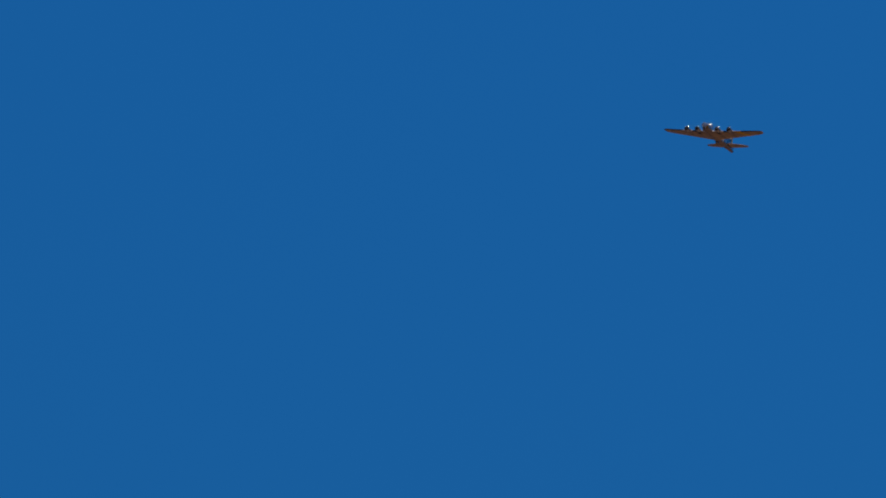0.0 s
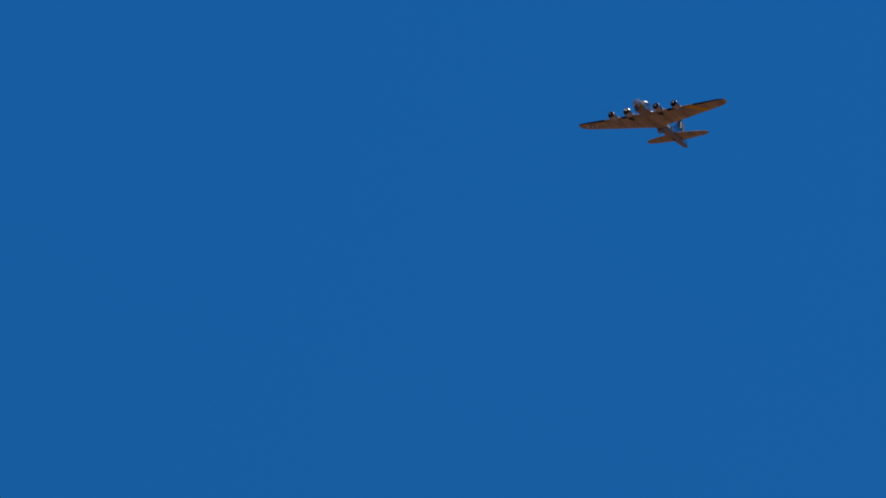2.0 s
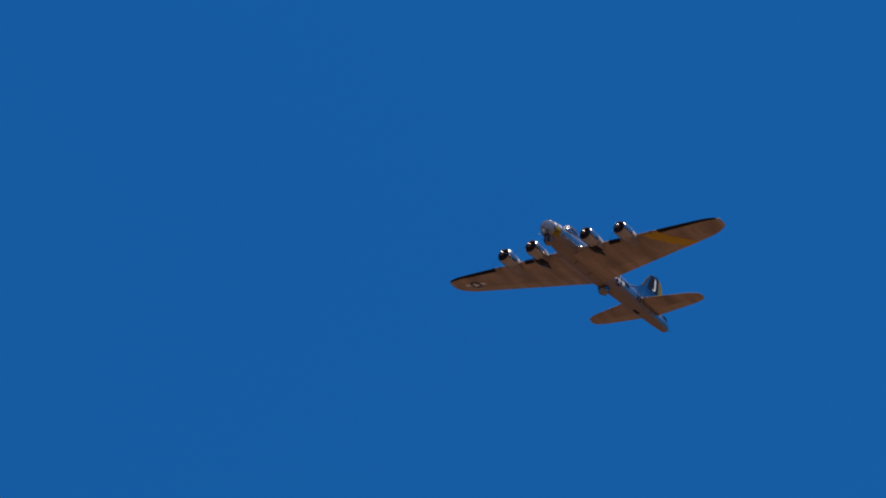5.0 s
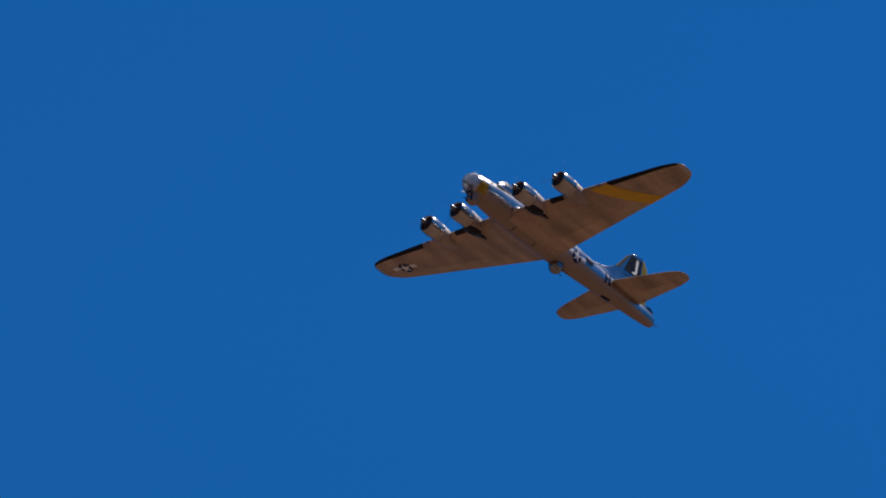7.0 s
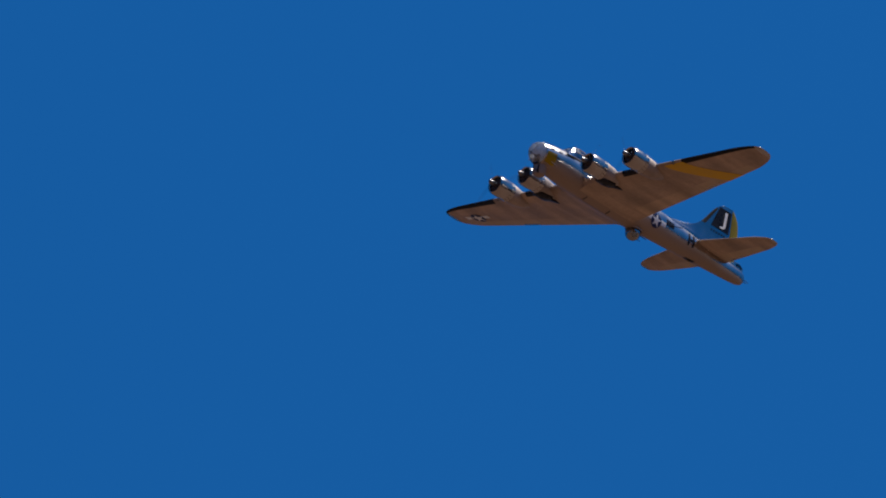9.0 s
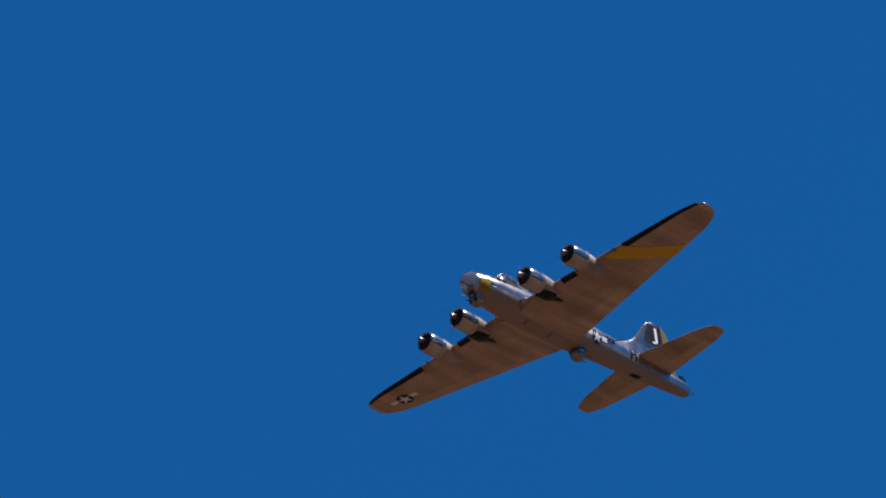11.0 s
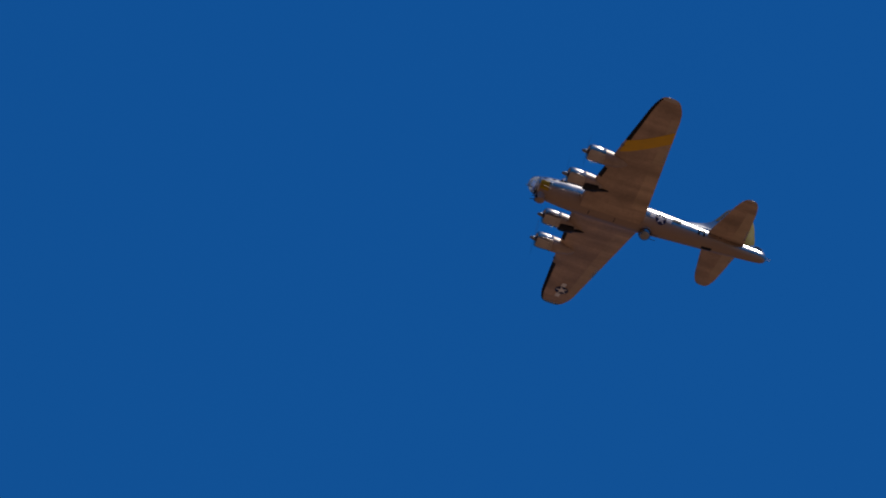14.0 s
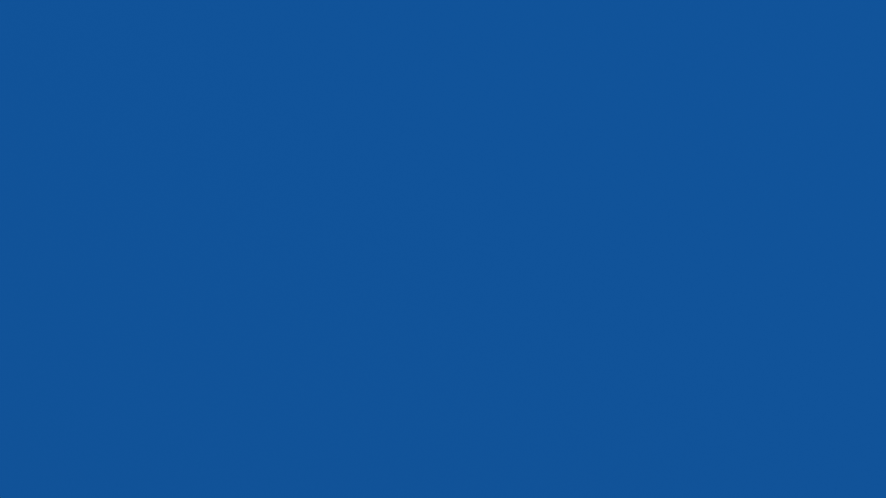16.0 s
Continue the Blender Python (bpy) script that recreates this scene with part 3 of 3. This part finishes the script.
for side in (1, -1):
    bm = loft(bmesh.new(), [[Vector((-s, side * (w + d), z)) for s, w, z in ((21.15, 0.345, 0.60), (21.15, 0.325, 0.78), (21.5, 0.305, 0.81), (21.8, 0.265, 0.68), (21.8, 0.285, 0.56))] for d in (-0.01, 0.03)])
    part("side_window", bm, GLASS_DARK, cabin)
for y in (-0.12, 0.12):
    bm = rod(bmesh.new(), (-22.0, y, 0.08), (-22.8, y, 0.0), 0.03, 0.022)
    part("tail_gun", bm, BLACK, bomber)

# ---- fin and rudder ----
FIN = [(11.2, 1.22), (12.95, 1.24), (14.2, 1.32), (15.15, 1.46), (15.95, 1.66), (16.6, 1.95), (17.15, 2.38), (17.55, 2.9), (17.9, 3.45), (18.25, 3.95), (18.65, 4.32), (19.15, 4.55), (19.9, 4.55)]
HINGE = lambda z: 19.90 + (4.52 - z) * 0.07


def bulge(u):
    """Half thickness of the fin along its chord: quick at the nose, then swelling gently to the hinge."""
    return 0.30 * math.sqrt(max(0.0, u)) + 0.62 * (1 - (1 - u) ** 2) - 0.12 * u ** 4


def plate(bm, front, zs, thick):
    """Symmetric fin section at each height; front(z) and back(z) give its chord."""
    rings = []
    for z in zs:
        a, b = front(z)
        k = thick(z)
        ring = []
        for u in (0, 0.02, 0.08, 0.2, 0.4, 0.7, 1.0):
            ring.append(Vector((-(a + (b - a) * u), k * bulge(u), z)))
        for u in (1.0, 0.7, 0.4, 0.2, 0.08, 0.02):
            ring.append(Vector((-(a + (b - a) * u), -k * bulge(u), z)))
        rings.append(ring)
    return loft(bm, rings)


fin_lead = lambda z: float(np.interp(z, [p[1] for p in FIN], [p[0] for p in FIN]))
fin_half = lambda z: 0.27 * (1 - 0.72 * max(0, z - 1) / 3.6)
zs = [1.0, 1.22, 1.26, 1.32, 1.40, 1.5, 1.62, 1.78, 2.0, 2.25, 2.6, 3.0, 3.4, 3.8, 4.1, 4.32, 4.45, 4.52]
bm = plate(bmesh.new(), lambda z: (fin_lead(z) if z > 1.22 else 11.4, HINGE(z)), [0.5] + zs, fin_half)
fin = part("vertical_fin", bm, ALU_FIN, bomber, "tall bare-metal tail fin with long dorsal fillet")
RUD = [(0.45, 20.98), (0.8, 21.1), (1.4, 21.14), (2.0, 21.08), (2.7, 20.98), (3.3, 20.85), (3.8, 20.68), (4.15, 20.44), (4.38, 20.2), (4.52, 19.96)]
bm = bmesh.new()
rings = []
for z in (2.45, 2.7, 3.0, 3.3, 3.6, 3.85, 4.05):
    a, k = fin_lead(z), fin_half(z)
    chord = HINGE(z) - a
    side = [Vector((-(a + chord * u + (-0.012 if u == 0 else 0)), k * bulge(u) + 0.012, z)) for u in (0.0, 0.02, 0.05, 0.09, 0.13)]
    rings.append([Vector((p.x, -p.y, p.z)) for p in side[:0:-1]] + [Vector((side[0].x, 0, z))] + side[1:])
part("fin_boot", loft(bm, rings, False, False, False), BLACK, fin, "black rubber de-icing strip")
rud_back = lambda z: float(smooth_table(RUD, z)[0])
bm = plate(bmesh.new(), lambda z: (rud_back(z), HINGE(z) + 0.025), [0.45, 0.6, 0.9, 1.3, 1.7, 2.1, 2.5, 2.9, 3.3, 3.6, 3.9, 4.15, 4.35, 4.46, 4.51], lambda z: fin_half(z) * (1.0 if z > 1 else 0.9))
part("rudder", bm, YELLOW_SHADED, bomber, "yellow rudder darkened to olive for shade")


def on_fin(lift):
    def place(u, v):
        s, z = 18.98 + u, 3.35 + v
        a, b = fin_lead(z), HINGE(z)
        k = min(1, max(0.0, (s - a) / (b - a)))
        t = fin_half(z)
        return Vector((-s, t * bulge(k) + lift, z))
    return place


# painted square, stretched forward to take in the fin's dark sky reflection
decal("tail_square", [[(-0.86, -0.80), (0.90, -0.84), (0.88, 0.86), (-0.30, 0.90)]], on_fin(0.02), BLACK_PAINT_SHADE, fin, "black square on the fin, widened over its dark reflection", 0.2)


def letter(text, size):
    cu = bpy.data.curves.new("letter", "FONT")
    cu.body, cu.size, cu.offset = text, size, 0.012
    ob = bpy.data.objects.new("letter", cu)
    scene.collection.objects.link(ob)
    me = bpy.data.meshes.new_from_object(ob.evaluated_get(bpy.context.evaluated_depsgraph_get()))
    bpy.data.objects.remove(ob)
    bm = bmesh.new()
    bm.from_mesh(me)
    bpy.data.meshes.remove(me)
    us, vs = [v.co.x for v in bm.verts], [v.co.y for v in bm.verts]
    for v in bm.verts:
        v.co.x -= (min(us) + max(us)) / 2
        v.co.y -= (min(vs) + max(vs)) / 2
    return bm


bpy.context.view_layer.update()
bm = letter("J", 1.5)
for v in bm.verts:
    v.co = on_fin(0.035)(v.co.x * 1.45 + 0.22, v.co.y)
part("tail_letter", bm, WHITE, fin, "white letter J", smooth=False)
# unreadable serial number as plain bars
for i in range(6):
    decal("serial_bar", [rect(-0.80 + i * 0.26, -1.22, -0.70 + i * 0.26, -1.07)], on_fin(0.02), BLACK_PAINT_SHADE, fin, "short black bar of a serial number")
# fuselage code letter and insignia on the port side
decal("code_letter", [rect(-0.34, -0.45, -0.16, 0.45), rect(0.16, -0.45, 0.34, 0.45), rect(-0.16, -0.09, 0.16, 0.09)], lambda u, v: on_body(16.0 + u, 0.14 + v, 0.02), BLACK_PAINT_SHADE, fuselage, "black letter H")
insignia(fuselage, lambda lift: (lambda u, v: on_body(12.1 + u, -0.10 + v, lift)), 0.52, 0.012)


# ---- wings ----
def foil(u, t):
    """Upper and lower height of the section at chord fraction u, for thickness t."""
    th = 5 * t * (0.2969 * math.sqrt(u) - 0.126 * u - 0.3516 * u**2 + 0.2843 * u**3 - 0.1015 * u**4)
    cam_line = 0.08 * t * 4 * u * (1 - u) * 1.4
    return cam_line + th, cam_line - th * 0.92


class Wing:
    def __init__(self, lead, trail, height, thick, tip0, tip1, curl):
        self.curl = curl
        self.lead, self.trail, self.height, self.thick, self.tip0, self.tip1 = lead, trail, height, thick, tip0, tip1

    def edges(self, y):
        a, b = self.lead(y), self.trail(y)
        if y > self.tip0:
            k = math.sqrt(max(0.0, 1 - ((y - self.tip0) / (self.tip1 - self.tip0)) ** 2))
            c = a + (b - a) * 0.55
            a, b = c - (c - a) * max(k, 0.02) ** self.curl[0], c + (b - c) * max(k, 0.02) ** self.curl[1]
        return a, b

    def at(self, u, y, low, out=0.0):
        a, b = self.edges(y)
        up, dn = foil(u, self.thick(y))
        c = b - a
        z = self.height(y) + c * (dn if low else up) + (u - 0.3) * c * -0.06
        return Vector((-(a + c * u), y, z + (-out if low else out)))

    def low_at(self, s, y, out):
        a, b = self.edges(y)
        return self.at(min(1, max(0, (s - a) / (b - a))), y, True, out)

    def skin(self, bm, ys, u0, u1, side, out=0.0, n=14):
        us = [u0 + (u1 - u0) * (1 - math.cos(math.pi * i / n)) / 2 for i in range(n + 1)]
        rings = []
        for y in ys:
            r = [self.at(u, y, False, out) for u in us] + [self.at(u, y, True, out) for u in (us[::-1] if u0 > 0 or u1 < 1 else us[::-1][1:-1])]
            if u0 == 0 and u1 < 1:
                r.pop()
            if u0 > 0 and u1 == 1:
                r.pop(len(us))
            rings.append([Vector((p.x, p.y * side, p.z)) for p in r])
        return loft(bm, rings)


WING = Wing(lambda y: 4.42 + 0.130 * y, lambda y: 10.66 - 0.108 * y, lambda y: -0.66 + 0.093 * y, lambda y: 0.175 - 0.005 * y, 13.7, 16.06, (0.34, 0.86))
TAIL = Wing(lambda y: 16.50 + 0.20 * y, lambda y: 20.08 - 0.110 * y, lambda y: 0.42 + 0.0 * y, lambda y: 0.11, 5.0, 6.68, (0.5, 0.6))
TIPS = list(np.linspace(13.7, 15.2, 6)) + [15.45, 15.65]


def build_wing(side):
    bm = bmesh.new()
    WING.skin(bm, [0.6, 1.7], 0, 1, side)
    WING.skin(bm, np.linspace(1.7, 13.7, 16), 0, 0.752, side)
    WING.skin(bm, TIPS, 0, 1, side)
    wing = part("wing", bm, ALU_WING, bomber, "broad tapered bare-metal wing with rounded tip")
    part("wing_tip", WING.skin(bmesh.new(), [15.65, 15.84, 15.96, 16.03, 16.06], 0, 1, side, 0.002), ALU_COWL, wing)
    part("flap", WING.skin(bmesh.new(), np.linspace(1.703, 8.118, 8), 0.7523, 1, side, n=6), ALU_FLAP, wing)
    part("aileron", WING.skin(bmesh.new(), np.linspace(8.124, 13.697, 8), 0.7523, 1, side, n=6), FABRIC, wing)
    part("trim_tab", WING.skin(bmesh.new(), np.linspace(8.4, 10.0, 3), 0.94, 1, side, 0.006, n=4), ALU, wing)
    # rubber de-icing boot along the leading edge
    part("deicing_boot", WING.skin(bmesh.new(), np.r_[np.linspace(9.6, 13.7, 8), 14.1, 14.5, 14.9, 15.2, 15.4, 15.6, 15.72], 0, 0.088, side, 0.014, n=8), BLACK, wing, "black rubber de-icing strip")
    # air intake slots in the leading edge between the engines, their shade a black skin
    part("intake_slot", WING.skin(bmesh.new(), np.linspace(4.45, 5.65, 4), 0, 0.06, side, 0.012, n=8), BLACK_PAINT_SHADE, wing, "dark air intake slot")
    # landing light
    bm = bmesh.new()
    bmesh.ops.create_uvsphere(bm, u_segments=14, v_segments=8, radius=0.16, matrix=Matrix.Translation(Vector((1, side, 1)) * WING.at(0.02, 8.9, True, -0.05)))
    part("landing_light", bm, GLASS, wing)
    return wing


wing_port, wing_star = build_wing(1), build_wing(-1)
# slanting yellow band under the port wing, a piece on the wing and one on the aileron
bm = bmesh.new()
rings = []
for u in np.linspace(0.0, 1.0, 22):
    y0, y1 = 7.95 + 3.0 * u, 9.58 + 2.85 * u
    rings.append([WING.at(u, y0 + (y1 - y0) * k / 5, True, 0.02) for k in range(6)])
part("wing_band", loft(bm, rings, False, False, False), YELLOW, wing_port, "yellow slanting wing band")
# star on the starboard underside
insignia(wing_star, lambda lift: (lambda u, v: Vector((1, -1, 1)) * WING.low_at(7.84 - v, 13.3 + u, 0.01 + lift)), 0.60, 0.01)
for side in (1, -1):
    bm = bmesh.new()
    bmesh.ops.create_uvsphere(bm, u_segments=10, v_segments=6, radius=0.07, matrix=Matrix.Translation(Vector((1, side, 1)) * (WING.at(0.2, 15.4, False) + Vector((0, 0.05, 0)))))
    part("wingtip_lamp", bm, GLASS, (wing_port, wing_star)[side < 0])

for side in (1, -1):
    bm = bmesh.new()
    bmesh.ops.create_uvsphere(bm, u_segments=20, v_segments=12, radius=1.0, matrix=Matrix.LocRotScale((-5.75, side * 1.14, -0.32), Euler((0, 0, side * 0.06)), (1.35, 0.46, 0.42)))
    part("wing_fillet", bm, ALU_COWL, (wing_port, wing_star)[side < 0])

# fairings that blend the wing roots into the belly
for side in (1, -1):
    rings = []
    for s in np.linspace(4.78, 10.38, 24):
        zc, w, h = smooth_table(BODY, s)
        grip = 0.60
        a = Vector((-s, grip, zc - (h + 0.006) * math.sqrt(1 - (grip / w) ** 2)))
        c, b = WING.low_at(s, 1.12, 0.0), WING.low_at(s, 2.05, 0.006)
        line = [a * (1 - k) ** 2 + c * 2 * k * (1 - k) + b * k * k for k in (0, 0.17, 0.34, 0.5, 0.67, 0.84, 1)]
        line += [b + Vector((0, -0.1, 0.1)), a + Vector((0, 0.1, 0.2))]
        rings.append([Vector((p.x, p.y * side, p.z)) for p in line])
    part("root_fairing", loft(bmesh.new(), rings), ALU_WING, (wing_port, wing_star)[side < 0])

# ---- tailplane ----
for side in (1, -1):
    bm = bmesh.new()
    TAIL.skin(bm, [0.25, 0.75], 0, 1, side)
    TAIL.skin(bm, np.linspace(0.75, 5.0, 7), 0, 0.635, side)
    TAIL.skin(bm, list(np.linspace(5.0, 6.1, 5)) + [6.3, 6.45], 0, 1, side)
    stab = part("tailplane", bm, ALU_WING, bomber, "bare-metal horizontal stabiliser")
    part("tailplane_tip", TAIL.skin(bmesh.new(), [6.45, 6.57, 6.64, 6.67, 6.68], 0, 1, side, 0.002), ALU_COWL, stab)
    part("elevator", TAIL.skin(bmesh.new(), np.linspace(0.753, 4.997, 6), 0.637, 1, side, n=6), FABRIC, stab)
    part("elevator_tab", TAIL.skin(bmesh.new(), np.linspace(1.2, 2.6, 3), 0.93, 1, side, 0.006, n=4), ALU, stab)

# ---- engines ----
PROPS = []


def build_engine(y, hub_s, hub_z, inboard):
    at = Vector((-hub_s, y, hub_z))
    rings = []
    for s, r, dz in ((1.36, 0.70, 0.0), (1.8, 0.72, -0.02), (2.2, 0.71, -0.03), (2.7, 0.65, -0.04), (3.2, 0.54, -0.03), (3.6, 0.42, 0.02), (4.0, 0.27, 0.10), (4.4, 0.08, 0.20)):
        if not inboard:
            r *= 0.97
        rings.append([at + Vector((-s, r * 0.96 * math.cos(a), dz + r * math.sin(a))) for a in (2 * math.pi * i / 24 for i in range(24))])
    nac = part("nacelle", loft(bmesh.new(), rings), ALU_NACELLE, bomber, "tapering bare-metal engine nacelle")
    bm = lathe(bmesh.new(), [(0.62, 0.56), (0.40, 0.56), (0.30, 0.60), (0.27, 0.645), (0.32, 0.69), (0.45, 0.725), (0.75, 0.745), (1.15, 0.74), (1.42, 0.715), (1.42, 0.68)], at, 32, "x")
    part("cowling", bm, ALU_COWL, nac, "polished ring cowling")
    bm = bmesh.new()
    for i in range(18):
        a0, a1 = (2 * math.pi * (i + k) / 18 for k in (0.06, 0.94))
        ring = lambda s, r: [at + Vector((-s, r * math.cos(a), r * math.sin(a))) for a in (a0, (a0 + a1) / 2, a1)]
        loft(bm, [ring(1.43, 0.715) + ring(1.43, 0.695)[::-1], ring(1.72, 0.738) + ring(1.72, 0.718)[::-1]])
    part("cowl_flap_ring", bm, ALU_COWL, nac)
    bm = lathe(bmesh.new(), [(0.55, 0.58), (0.56, 0.30), (0.42, 0.26), (0.30, 0.20), (0.20, 0.16)], at, 20, "x", (False, True))
    for i in range(9):
        a = 2 * math.pi * i / 9 + 0.17
        rod(bm, at + Vector((-0.52, 0.22 * math.cos(a), 0.22 * math.sin(a))), at + Vector((-0.52, 0.54 * math.cos(a), 0.54 * math.sin(a))), 0.09, 0.085, 10)
    part("radial_engine", bm, DARK, nac, "dark nine-cylinder radial engine")
    if inboard:
        # black solid for the shaded wheel well and its slot running aft, with the folded main wheel showing
        rings = []
        for s, w, d in ((1.80, 0.40, 0.79), (1.96, 0.47, 0.815), (2.4, 0.49, 0.82), (2.75, 0.47, 0.79), (3.10, 0.42, 0.73), (3.18, 0.17, 0.70), (3.6, 0.12, 0.58), (4.15, 0.07, 0.46)):
            rings.append([at + Vector((-s, yy - 0.06, z)) for yy, z in ((-w, -d + 0.09 * (w / 0.39) ** 2), (-w * 0.5, -d), (w * 0.5, -d), (w, -d + 0.09 * (w / 0.39) ** 2), (w * 0.9, -0.15), (-w * 0.9, -0.15))])
        part("wheel_well", loft(bmesh.new(), rings), BLACK_PAINT_SHADE, nac, "dark landing gear well")
        bm = lathe(bmesh.new(), [(-0.2, 0.2), (-0.2, 0.50), (-0.12, 0.62), (0.12, 0.62), (0.2, 0.50), (0.2, 0.2)], at + Vector((-2.42, -0.06, -0.22)), 26, "y", (True, True))
        part("main_wheel", bm, BLACK, nac, "black tyre of the folded main wheel")
    prop = part("propeller_hub", lathe(bmesh.new(), [(-0.30, 0.02), (-0.27, 0.10), (-0.18, 0.14), (-0.05, 0.15), (0.0, 0.19), (0.16, 0.19), (0.2, 0.14)], (0, 0, 0), 16, "x", (True, True)),
                HUB, bomber, "dull grey metal propeller hub")
    for k in range(3):
        spin = Matrix.Rotation(2 * math.pi * k / 3, 4, "X")
        rings = []
        for r, c, th, pitch in ((0.15, 0.07, 0.065, 60), (0.4, 0.09, 0.06, 52), (0.65, 0.14, 0.035, 44), (1.0, 0.15, 0.024, 34), (1.4, 0.135, 0.018, 27), (1.66, 0.10, 0.012, 23), (1.76, 0.04, 0.008, 22)):
            p = radians(pitch)
            rings.append([spin @ Vector((-0.05 + u * c * math.sin(p) + v * th * math.cos(p), u * c * math.cos(p) - v * th * math.sin(p), r))
                          for u, v in ((-1, 0), (-0.4, 0.9), (0.4, 0.8), (1, 0), (0.4, -0.5), (-0.4, -0.5))])
        part("blade", loft(bmesh.new(), rings), FAST, prop, "black propeller blade")
    PROPS.append((prop, at))


for y, s, z, inb in ((6.84, 2.90, -0.08, False), (3.22, 2.35, -0.23, True), (-3.22, 2.35, -0.23, True), (-6.84, 2.90, -0.08, False)):
    build_engine(y, s, z, inb)

# air speed probe
bm = rod(bmesh.new(), (-1.9, 0.95, -0.55), (-1.1, 1.25, -0.62), 0.03, 0.02)
part("air_speed_probe", bm, ALU_COWL, bomber)

# ---- ground: dry plain to the horizon ----
bm = bmesh.new()
rings = [[bm.verts.new((r * math.cos(2 * math.pi * i / 48), r * math.sin(2 * math.pi * i / 48), 0)) for i in range(48)] for r in (40, 160, 600, 2000, 6000)]
bm.faces.new(rings[0])
for a, b in zip(rings, rings[1:]):
    for i in range(48):
        bm.faces.new((a[i], b[i], b[(i + 1) % 48], a[(i + 1) % 48]))
ground = part("ground", bm, SOIL, None, smooth=False)
tagged(ground, "flat dry tan ground reaching the horizon", "ground", kind="structure")


def motions():
    walk(bomber, FLIGHT_ROWS)
    for n, (prop, at) in enumerate(PROPS):
        base = Matrix.Translation(at)
        walk(prop, [(k / FPS, base @ Matrix.Rotation(radians(37 * n + 85 * k), 4, "X")) for k in range(16 * FPS + 1)])


motions()
